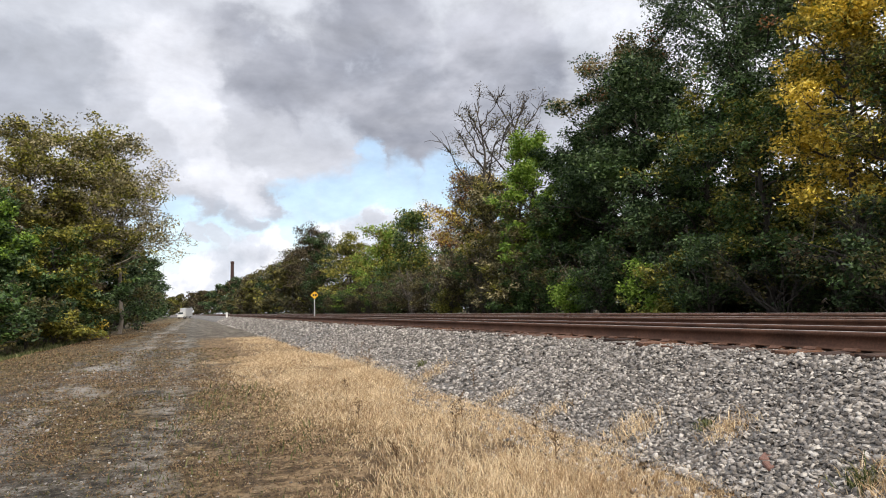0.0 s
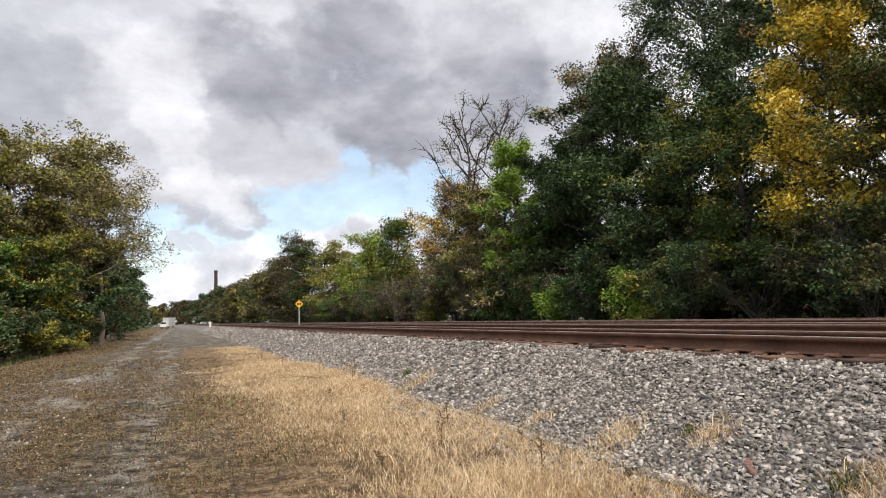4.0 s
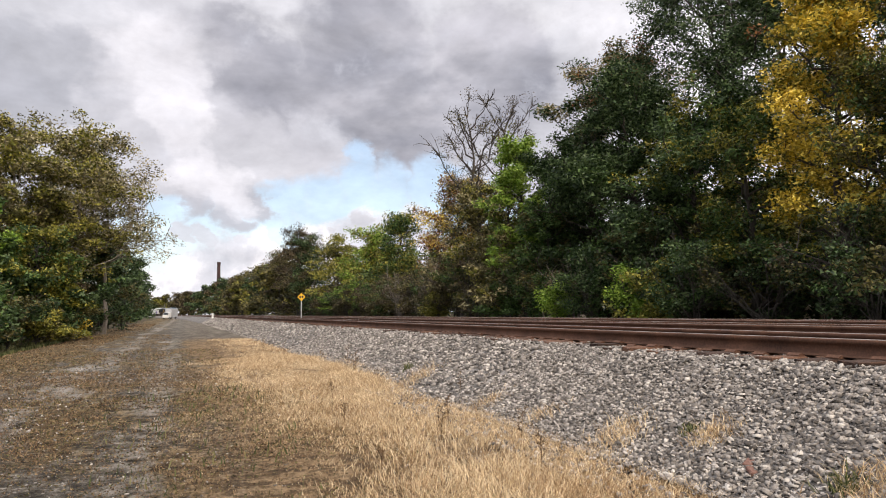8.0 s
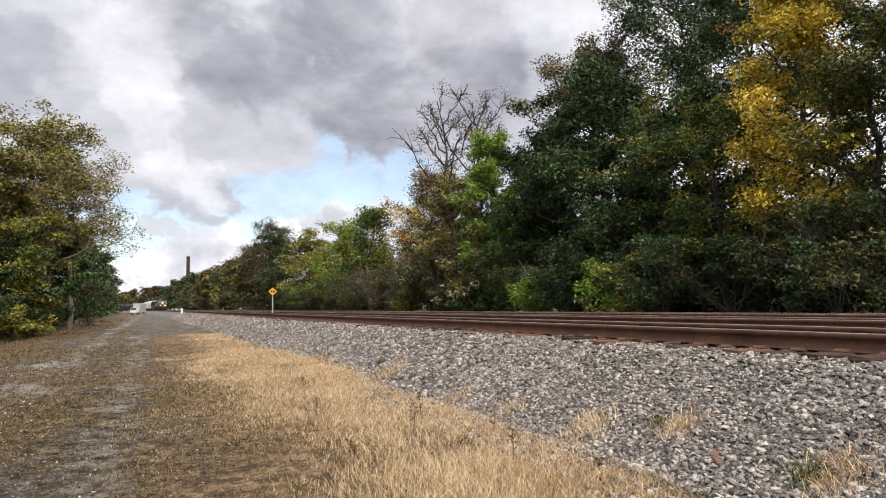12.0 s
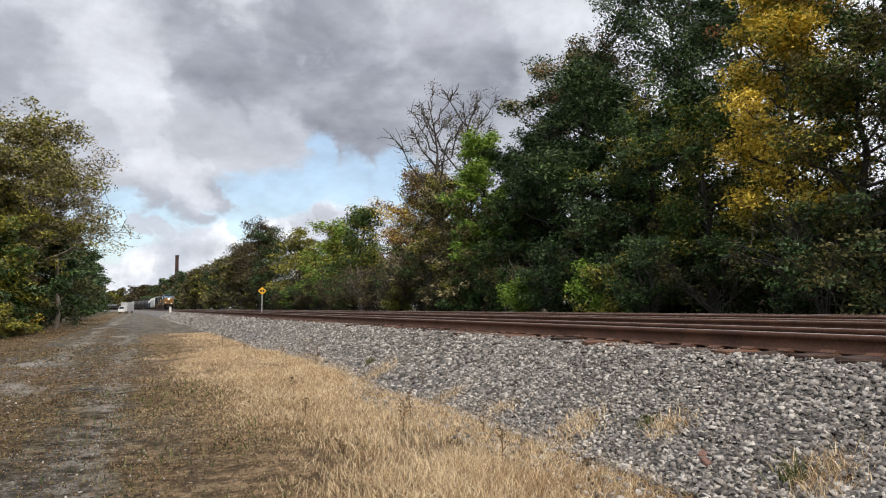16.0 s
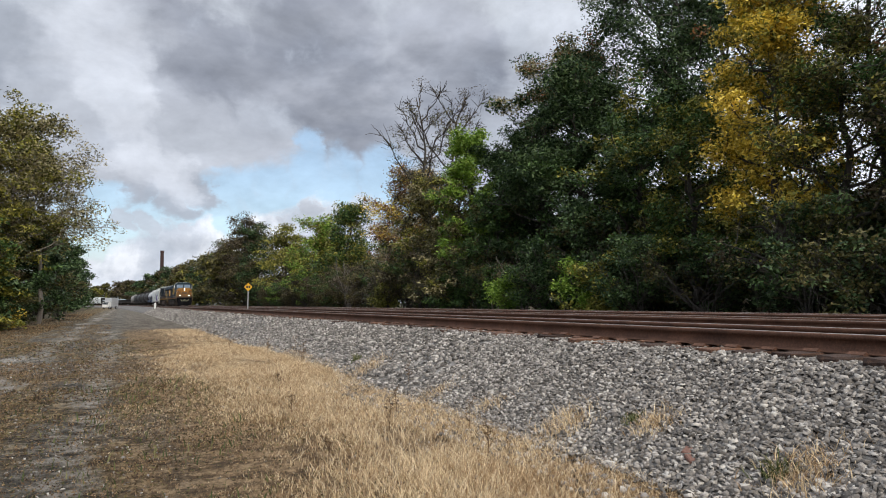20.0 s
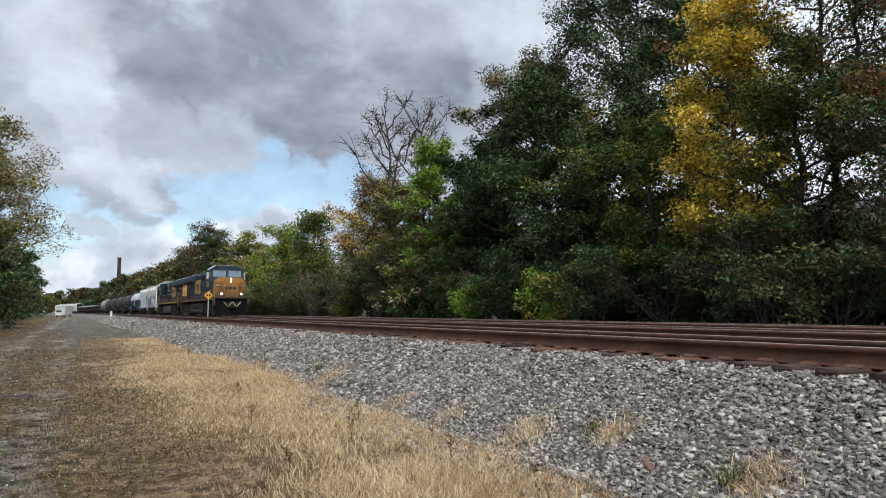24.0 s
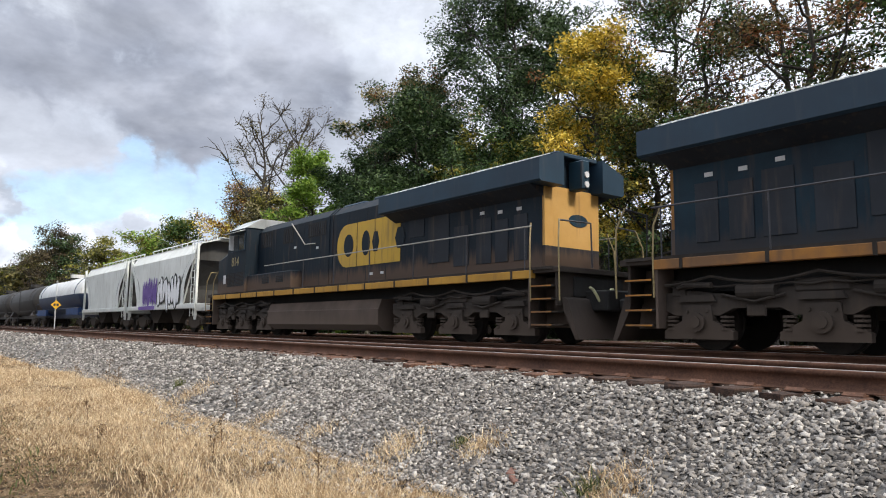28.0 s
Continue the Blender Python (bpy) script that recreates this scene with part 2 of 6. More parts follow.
STONE = material("ballast_stone", [(0.20, (0.060, 0.054, 0.049)), (0.40, (0.135, 0.122, 0.110)), (0.58, (0.225, 0.204, 0.184)), (0.72, (0.32, 0.293, 0.265)), (0.84, (0.52, 0.485, 0.44))], 6, 60, 0.9, island=0.62, obj=0.45)
RUSTY = material("rusty_steel", tones((0.055, 0.026, 0.016), (0.11, 0.052, 0.031), (0.18, 0.088, 0.052)), 2.5, 40, 0.85, 0.2, bump=0.3)
SHINE = material("worn_rail_head", tones((0.42, 0.37, 0.33), (0.60, 0.55, 0.51)), 3, 60, 0.45, 0.9)
TIE = material("creosoted_wood", tones((0.016, 0.010, 0.008), (0.068, 0.036, 0.024), (0.19, 0.096, 0.058)), 3, 30, 0.95, bump=0.5, obj=0.28, stretch=(1, 6, 6))
DRY = material("dry_grass", tones((0.32, 0.205, 0.108), (0.61, 0.45, 0.262), (0.84, 0.69, 0.465)), 0.7, 8, 0.8, island=0.65, translucent=0.25)
WEED = material("weed_green", tones((0.05, 0.07, 0.02), (0.10, 0.13, 0.04), (0.20, 0.19, 0.08)), 0.8, 8, 0.8, island=0.7, translucent=0.25)


def ground_material():
    m = bpy.data.materials.new("ground")
    m.use_nodes = True
    n = Nodes(m.node_tree)
    out, bsdf = n.add("ShaderNodeOutputMaterial"), n.add("ShaderNodeBsdfPrincipled")
    where = n.add("ShaderNodeTexCoord").outputs["Object"]
    split = n.add("ShaderNodeSeparateXYZ")
    n.link(where, split.inputs[0])
    long = n.vmath("MULTIPLY", where, (1.0, 0.28, 1.0))
    wob = n.math("MULTIPLY", n.math("SUBTRACT", n.noise(long, 0.7, 5), 0.5), 2.6)
    x = n.math("ADD", split.outputs[0], wob)
    coarse, mid = n.noise(long, 0.8, 6, 0.6), n.noise(where, 3.0, 6, 0.65)
    grit = n.math("ADD", n.math("MULTIPLY", n.noise(where, 11.0, 7, 0.85), 0.75), n.math("MULTIPLY", n.noise(long, 5.0, 4, 0.7), 0.25))
    gravel = n.ramp(n.math("ADD", n.math("MULTIPLY", mid, 0.3), n.math("MULTIPLY", grit, 0.7)),
                    [(0.42, (0.014, 0.012, 0.009)), (0.48, (0.060, 0.053, 0.043)), (0.54, (0.135, 0.122, 0.102)), (0.60, (0.38, 0.352, 0.31))])
    straw = n.ramp(n.math("ADD", n.math("MULTIPLY", mid, 0.35), n.math("MULTIPLY", grit, 0.65)),
                   [(0.41, (0.035, 0.023, 0.013)), (0.49, (0.13, 0.085, 0.046)), (0.57, (0.34, 0.24, 0.14))])
    turf = n.ramp(n.math("ADD", n.math("MULTIPLY", mid, 0.35), n.math("MULTIPLY", grit, 0.65)),
                  [(0.43, (0.012, 0.009, 0.005)), (0.49, (0.066, 0.046, 0.022)), (0.55, (0.215, 0.155, 0.078))])
    litter = n.ramp(grit, [(0.35, (0.02, 0.016, 0.01)), (0.6, (0.075, 0.06, 0.03))])
    # gravel lane with grassy crown, straw to its right, turf and leaf litter to its left
    lane = n.math("MULTIPLY", n.band(x, -4.6, -3.6), n.band(x, 1.0, -0.4))
    crown = n.math("MULTIPLY", n.band(coarse, 0.44, 0.56), 0.9)
    col = n.mix(n.band(x, -0.6, 1.0), turf, straw)
    col = n.mix(n.math("MULTIPLY", lane, n.math("SUBTRACT", 1.0, crown)), col, gravel)
    ruts = n.math("MAXIMUM", n.math("MULTIPLY", n.band(x, -1.0, -0.6), n.band(x, -0.1, -0.4)), n.math("MULTIPLY", n.band(x, -3.1, -2.6), n.band(x, -1.9, -2.3)))
    col = n.mix(n.math("MULTIPLY", ruts, n.band(mid, 0.40, 0.58)), col, n.mix(0.5, gravel, (0.34, 0.31, 0.27)))
    scuffs = n.math("MULTIPLY", n.band(n.noise(long, 0.55, 3), 0.58, 0.66), n.band(x, -7.5, -2.0))
    col = n.mix(n.math("MULTIPLY", scuffs, n.band(x, 0.5, -1.5)), col, (0.27, 0.255, 0.23))
    # past the grass the lane's gravel runs up to the bank
    away = n.math("MULTIPLY", n.band(n.math("ADD", split.outputs[1], n.math("MULTIPLY", wob, 5.0)), 40.0, 52.0), n.band(x, -2.5, -0.5))
    coarse_stone = n.ramp(n.math("ADD", n.math("MULTIPLY", coarse, 0.5), n.math("MULTIPLY", n.noise(long, 2.2, 6, 0.8), 0.5)), [(0.40, (0.035, 0.031, 0.026)), (0.50, (0.105, 0.096, 0.083)), (0.60, (0.25, 0.233, 0.207))])
    col = n.mix(n.math("MULTIPLY", away, 0.85), col, n.mix(0.4, coarse_stone, gravel))
    col = n.mix(n.band(x, -8.6, -10.2), col, litter)
    col = n.mix(n.band(x, 17.5, 20.0), col, litter)
    n.link(col, bsdf.inputs["Base Color"])
    bsdf.inputs["Roughness"].default_value = 0.95
    bsdf.inputs["Specular IOR Level"].default_value = 0.2
    b = n.add("ShaderNodeBump")
    b.inputs["Strength"].default_value, b.inputs["Distance"].default_value = 1.0, 0.06
    n.link(n.math("ADD", grit, n.math("MULTIPLY", mid, 1.5)), b.inputs["Height"])
    n.link(b.outputs[0], bsdf.inputs["Normal"])
    n.link(bsdf.outputs[0], out.inputs[0])
    return m


# ---- builders ----
def mesh_from(name, verts, faces, mat, smooth=False):
    """A mesh from arrays: verts (n, 3), faces (m, k) of one corner count."""
    verts, faces = np.asarray(verts, np.float32), np.asarray(faces, np.int32)
    me = bpy.data.meshes.new(name)
    m, k = faces.shape
    me.vertices.add(len(verts))
    me.vertices.foreach_set("co", verts.ravel())
    me.loops.add(m * k)
    me.loops.foreach_set("vertex_index", faces.ravel())
    me.polygons.add(m)
    me.polygons.foreach_set("loop_start", np.arange(m, dtype=np.int32) * k)
    if smooth:
        me.polygons.foreach_set("use_smooth", np.ones(m, bool))
    me.materials.append(mat)
    me.update(calc_edges=True)
    return me


def child(name, me, parent, label=""):
    ob = new(name, me)
    ob.parent = parent
    return tagged(ob, label)


def part(name, bm, mat, parent, label=""):
    me = bpy.data.meshes.new(name)
    bm.to_mesh(me)
    bm.free()
    me.materials.append(mat)
    return child(name, me, parent, label)


def box(bm, x0, x1, y0, y1, z0, z1, bevel=0.0):
    made = bmesh.ops.create_cube(bm, size=1.0)["verts"]
    bmesh.ops.transform(bm, verts=made, matrix=Matrix.Translation(((x0 + x1) / 2, (y0 + y1) / 2, (z0 + z1) / 2)) @ Matrix.Diagonal((x1 - x0, y1 - y0, z1 - z0, 1)))
    if bevel:
        edges = list({e for v in made for e in v.link_edges})
        bmesh.ops.bevel(bm, geom=edges, offset=bevel, segments=1, affect="EDGES", profile=0.5)
    return bm


def cyl(bm, a, b, r, sides=12, r2=None, cap=True):
    a, b = Vector(a), Vector(b)
    m = Matrix.Translation((a + b) / 2) @ (b - a).to_track_quat("Z", "Y").to_matrix().to_4x4()
    bmesh.ops.create_cone(bm, cap_ends=cap, segments=sides, radius1=r, radius2=r if r2 is None else r2, depth=(b - a).length, matrix=m)
    return bm


def prism(bm, outline, axis, lo, hi):
    """Extrude a closed outline of 2-D points along x, y or z."""
    def at(p, d):
        return {"x": (d, p[0], p[1]), "y": (p[0], d, p[1]), "z": (p[0], p[1], d)}[axis]
    a, b = [bm.verts.new(at(p, lo)) for p in outline], [bm.verts.new(at(p, hi)) for p in outline]
    bm.faces.new(a)
    bm.faces.new(b[::-1])
    for i in range(len(a)):
        j = (i + 1) % len(a)
        bm.faces.new((a[j], a[i], b[i], b[j]))
    bmesh.ops.recalc_face_normals(bm, faces=bm.faces)
    return bm


def tube(bm, points, r, sides=6):
    """A round bar along a line of points."""
    rings = []
    for i, p in enumerate(points):
        p = Vector(p)
        way = (Vector(points[min(i + 1, len(points) - 1)]) - Vector(points[max(i - 1, 0)])).normalized()
        side = way.cross((0, 0, 1) if abs(way.z) < 0.9 else (1, 0, 0)).normalized()
        up = side.cross(way)
        rings.append([bm.verts.new(p + r * (math.cos(t) * side + math.sin(t) * up)) for t in np.arange(sides) * 2 * math.pi / sides])
    for a, b in zip(rings, rings[1:]):
        for i in range(sides):
            bm.faces.new((a[i], a[(i + 1) % sides], b[(i + 1) % sides], b[i]))
    bm.faces.new(rings[0][::-1])
    bm.faces.new(rings[-1])
    return bm


def limb_mesh(name, limbs, mat, sides=5):
    """Tapered branches: each limb is (points (k, 3), radii (k))."""
    verts, faces, n = [], [], 0
    full = sides
    for pts, rad in limbs:
        pts = np.asarray(pts)
        sides = 3 if len(pts) == 4 else full
        ring = np.arange(sides) * 2 * math.pi / sides
        way = np.gradient(pts, axis=0)
        way /= np.linalg.norm(way, axis=1)[:, None] + 1e-9
        ref = np.where(np.abs(way[:, 2:3]) < 0.9, [[0.0, 0.0, 1.0]], [[1.0, 0.0, 0.0]])
        side = np.cross(way, ref)
        side /= np.linalg.norm(side, axis=1)[:, None] + 1e-9
        up = np.cross(side, way)
        r = np.asarray(rad)[:, None, None]
        v = pts[:, None] + r * (np.cos(ring)[None, :, None] * side[:, None] + np.sin(ring)[None, :, None] * up[:, None])
        k = len(pts)
        verts.append(v.reshape(-1, 3))
        i, j = np.meshgrid(np.arange(k - 1), np.arange(sides), indexing="ij")
        a = n + i * sides + j
        b = n + i * sides + (j + 1) % sides
        faces.append(np.stack([a, b, b + sides, a + sides], -1).reshape(-1, 4))
        n += k * sides
    return mesh_from(name, np.concatenate(verts), np.concatenate(faces), mat, True)


def leaf_mesh(name, centres, size, mat, rng, flat=0.35):
    """Small pointed leaves, turned at random about the given places."""
    k = len(centres)
    d = rng.normal(size=(k, 3))
    d[:, 2] *= 0.6
    d /= np.linalg.norm(d, axis=1)[:, None]
    w = np.cross(d, rng.normal(size=(k, 3)) * (1, 1, flat) + (0, 0, 0.9))
    w /= np.linalg.norm(w, axis=1)[:, None] + 1e-9
    s = (size * rng.uniform(0.6, 1.35, k))[:, None]
    v = np.stack([centres - d * s * 0.5 + w * s * 0.33, centres + d * s * 0.6, centres - d * s * 0.5 - w * s * 0.33], 1)
    return mesh_from(name, v.reshape(-1, 3), np.arange(3 * k).reshape(k, 3), mat)


def branches(rng, height, spread, trunk_r, low=0.22, count=22, twigs=5, rise=0.5, lean=0.0, forks=1):
    """Limbs of a tree and the points along its twigs where leaves grow."""
    limbs, tips = [], []
    for f in range(forks):
        k = 9
        t = np.linspace(0, 1, k)
        off = rng.normal(0, 0.035 * height, 2) + lean * height * np.array([rng.normal(), rng.normal()]) * 0.3
        if forks > 1:
            a = 2 * math.pi * f / forks + rng.uniform(0, 1)
            off = off + np.array([math.cos(a), math.sin(a)]) * spread * 0.45
        trunk = np.stack([off[0] * t ** 1.4, off[1] * t ** 1.4, t * height * rng.uniform(0.86, 0.98)], 1)
        trunk[1:-1, :2] += rng.normal(0, 0.012 * height, (k - 2, 2))
        limbs.append((trunk, trunk_r / forks ** 0.5 * (1 - 0.9 * t) + 0.012))
        for i in range(count // forks):
            u = low + (0.97 - low) * ((i + rng.uniform(0, 1)) / (count / forks))
            base = np.array([np.interp(u, t, trunk[:, c]) for c in range(3)])
            a = i * 2.4 + rng.uniform(-0.5, 0.5)
            v = (u - low) / (1 - low)
            reach = spread * (1.0 - 0.72 * v ** 1.6) * rng.uniform(0.6, 1.15)
            climb = reach * (rise + 0.6 * v) * rng.uniform(0.6, 1.3)
            s = np.linspace(0, 1, 6)
            line = base + np.stack([math.cos(a) * reach * s, math.sin(a) * reach * s, climb * s ** 1.3 - 0.06 * reach * s ** 3], 1)
            line[1:] += rng.normal(0, 0.05 * reach, (5, 3))
            limbs.append((line, trunk_r * 0.42 * (1 - u * 0.6) * (1 - 0.9 * s) + 0.008))
            tips.append(line[3:])
            for j in range(twigs):
                q = rng.uniform(0.3, 1.0)
                p0 = np.array([np.interp(q, s, line[:, c]) for c in range(3)])
                d = rng.normal(size=3) + 0.7 * (line[-1] - line[0]) / (reach + 1e-6) + (0, 0, 0.35)
                d *= reach * rng.uniform(0.25, 0.5) / np.linalg.norm(d)
                e = np.linspace(0, 1, 4)[:, None]
                twig = p0 + d * e + rng.normal(0, 0.03 * reach, (4, 3)) * e
                limbs.append((twig, 0.03 * (1 - 0.8 * e[:, 0]) * trunk_r / 0.25 + 0.005))
                tips.append(twig[1:])
    return limbs, np.concatenate(tips)


def tree(label, x, y, height, spread, hues, seed, leaf=0.26, n=9000, fluff=0.75, trunk_r=0.22, low=0.22, count=22, twigs=5, rise=0.5, z=0.0,
         bark=None, forks=1, category="tree", name="tree", droop=0.0, group="", spray=40):
    """A tapered trunk with limbs, and crowns of small leaves hung in clumps about the twigs. hues: (leaf colour, share, lowest, highest part of the crown)."""
    rng = np.random.default_rng(seed)
    root = tagged(new(name), label, category, group)
    root.location = (x, y, z)
    root.rotation_euler.z = rng.uniform(0, 6.28)
    limbs, tips = branches(rng, height, spread, trunk_r, low, count, twigs, rise, forks=forks)
    me = limb_mesh("trunk", limbs, bark or BARK)
    child("trunk", me, root)
    for colour, share, lo, hi in hues:
        pick = tips[(tips[:, 2] >= lo * height) & (tips[:, 2] <= hi * height * 1.1)]
        k = int(n * share)
        if not len(pick) or not k:
            continue
        # leaves hang in sprays: each spray has its own place, size and fullness
        clumps = max(k // spray, 8)
        hub = pick[rng.integers(0, len(pick), clumps)] + rng.normal(0, 0.12, (clumps, 3)) * spread / 4
        wide = fluff * 0.62 * rng.uniform(0.45, 1.35, clumps) * (0.55 + 0.1 * spread)
        which = rng.choice(clumps, k, p=wide ** 2 / (wide ** 2).sum())
        ball = rng.normal(0, 1, (k, 3))
        ball *= (1.55 * rng.uniform(0, 1, k) ** 0.45 / np.linalg.norm(ball, axis=1))[:, None]
        c = hub[which] + ball * wide[which][:, None] * (1, 1, 0.5)
        c[:, 2] -= droop * rng.uniform(0, 1, k) + 0.18 * np.abs(c[:, 0] - hub[which][:, 0])
        c = c[c[:, 2] > 0.1]
        child("crown", leaf_mesh("crown", c, leaf, LEAF[colour], rng), root)
    return root


# ---- ground, tracks ----
TRACKS = (7.78, 12.38, 16.98)
RAIL_TOP, TIE_TOP = 1.24, 1.032


def sway(y):
    """Sideways bend of the line at y metres ahead, and its slope."""
    far = max(y - 320.0, 0.0)
    return -7.8e-5 * y * y - far * far / 2200.0, -1.56e-4 * y - far / 1100.0


def height_at(x, y):
    """Ground height: lane at 0, the ballasted bank rising beside it, a shallow ditch before the trees."""
    u = x - sway(y)[0]
    if u < 4.5:
        z = 0.0
    elif u < 6.3:
        z = 0.72 * (u - 4.5) / 1.8
    elif u < 18.6:
        z = 0.72
    elif u < 20.5:
        z = 0.72 - 0.42 * (u - 18.6) / 1.9
    else:
        z = 0.3
    ditch = -0.35 * math.exp(-((u + 8.2) / 0.9) ** 2) + (0.25 if u < -9.5 else 0.0) * min(1.0, (-9.5 - u) / 3)
    return z + ditch + 0.05 * noise.noise((x * 0.35, y * 0.12, 0)) + 0.02 * noise.noise((x * 1.3, y * 1.1, 3))


def make_ground():
    xs = np.concatenate([np.array([-3000.0, -800, -200, -80, -40, -25, -18]), np.arange(-14, 4.3, 0.6), np.array([4.5, 4.9, 5.3, 5.8, 6.3, 7.2, 9, 12, 15, 18.6, 19.5, 20.5, 23, 30, 45, 90, 250, 900, 3000])])
    ys = np.concatenate([np.array([-1500.0, -400, -150, -80, -50]), np.arange(-30, 60, 1.0), np.arange(60, 160, 4.0), np.arange(160, 700, 20.0), np.array([800.0, 1000, 1500, 3000])])
    verts = []
    for y in ys:
        for x in xs:
            u = x + (sway(min(y, 700))[0] if abs(x) < 100 else 0.0)
            verts.append((u, y, height_at(u, min(y, 700)) if abs(x) < 100 else 0.0))
    w = len(xs)
    i, j = np.meshgrid(np.arange(len(ys) - 1), np.arange(w - 1), indexing="ij")
    a = (i * w + j).ravel()
    ob = new("ground", mesh_from("ground", verts, np.stack([a, a + 1, a + w + 1, a + w], 1), ground_material(), True))
    tagged(ob, "gravel lane and worn grass beside the railway bank", "ground", kind="structure")


make_ground()
BALLAST = material("ballast_bed", tones((0.03, 0.028, 0.026), (0.085, 0.08, 0.075), (0.17, 0.16, 0.15), (0.34, 0.32, 0.30)), 3, 14, 0.95, bump=1.0, bump_scale=24)


def strip(name, cross, mat, ys, parent=None, shift=0.0):
    """A long piece that follows the line: its cross-section (x, z) swept along y."""
    verts = []
    for y in ys:
        s, k = sway(y)
        for cx, cz in cross:
            verts.append((cx + shift + s, y, cz))
    w, m = len(cross), len(ys)
    i, j = np.meshgrid(np.arange(m - 1), np.arange(w), indexing="ij")
    a = (i * w + j).ravel()
    b = (i * w + (j + 1) % w).ravel()
    me = mesh_from(name, verts, np.stack([a, b, b + w, a + w], 1), mat)
    ob = new(name, me)
    if parent is not None:
        ob.parent = parent
    return ob


LONG = np.concatenate([np.arange(-150, -30, 10.0), np.arange(-30, 120, 3.0), np.arange(120, 400, 10.0), np.arange(400, 1300, 20.0)])
bed = strip("ballast_bed", [(4.35, -0.3), (4.45, 0.02), (5.2, 0.405), (6.22, 0.908), (6.42, 0.955), (7.0, 0.965), (18.3, 0.97), (20.2, 0.42), (20.3, -0.3)], BALLAST, LONG)
tagged(bed, "sloping bank of crushed grey ballast stone", "ballast", kind="structure")
RAIL = [(-0.075, 0.0), (-0.075, 0.012), (-0.009, 0.03), (-0.008, 0.146), (-0.042, 0.150), (-0.042, 0.194), (-0.032, 0.204), (0.032, 0.204), (0.042, 0.194), (0.042, 0.150), (0.008, 0.146), (0.009, 0.03), (0.075, 0.012), (0.075, 0.0)]


def make_track(cx, lone):
    root = tagged(new("railway_track"), "rusty steel rails on weathered wooden ties in ballast", "railway track", "parallel tracks")
    for side in (-0.755, 0.755):
        strip("rail", [(a, b + TIE_TOP + 0.004) for a, b in RAIL], RUSTY, LONG, root, cx + side)
        strip("rail_head", [(-0.026, RAIL_TOP + 0.001), (0.026, RAIL_TOP + 0.001), (0.020, RAIL_TOP + 0.005), (-0.020, RAIL_TOP + 0.005)], SHINE, LONG, root, cx + side)
    rng = np.random.default_rng(int(cx * 10))
    shapes = []
    for k in range(5):
        bm = bmesh.new()
        box(bm, -1.37, 1.37, -0.115, 0.115, -0.17, 0.0, 0.012)
        for v in bm.verts:
            v.co += Vector(rng.normal(0, 0.008, 3))
        me = bpy.data.meshes.new("tie")
        bm.to_mesh(me)
        bm.free()
        me.materials.append(TIE)
        shapes.append(me)
    plate = bpy.data.meshes.new("tie_plate")
    bm = prism(bmesh.new(), [(-0.17, 0.0), (0.17, 0.0), (0.17, 0.012), (0.12, 0.04), (0.08, 0.016), (-0.08, 0.016), (-0.12, 0.04), (-0.17, 0.012)], "y", -0.09, 0.09)
    bm.to_mesh(plate)
    bm.free()
    plate.materials.append(RUSTY)
    for i, y in enumerate(np.arange(-12, -12 + 0.52 * lone, 0.52)):
        s, k = sway(y)
        ob = child("tie", shapes[rng.integers(5)], root)
        ob.matrix_basis = pose(cx + s + rng.normal(0, 0.05), y + rng.normal(0, 0.02), TIE_TOP - 0.010 + rng.uniform(-0.018, 0.008), 0, rng.normal(0, 0.7), math.degrees(-k) + rng.normal(0, 0.9))
        for side in (-0.755, 0.755):
            child("tie_plate", plate, ob).location = (side, 0, 0.003)
    return root


for cx, lone in zip(TRACKS, (250, 60, 30)):
    make_track(cx, lone)
# ---- trees beyond the tracks ----
def at(az, x):
    """Place on the ground in the direction az (degrees right of the line) at x metres across it."""
    return x, x / math.tan(radians(az))

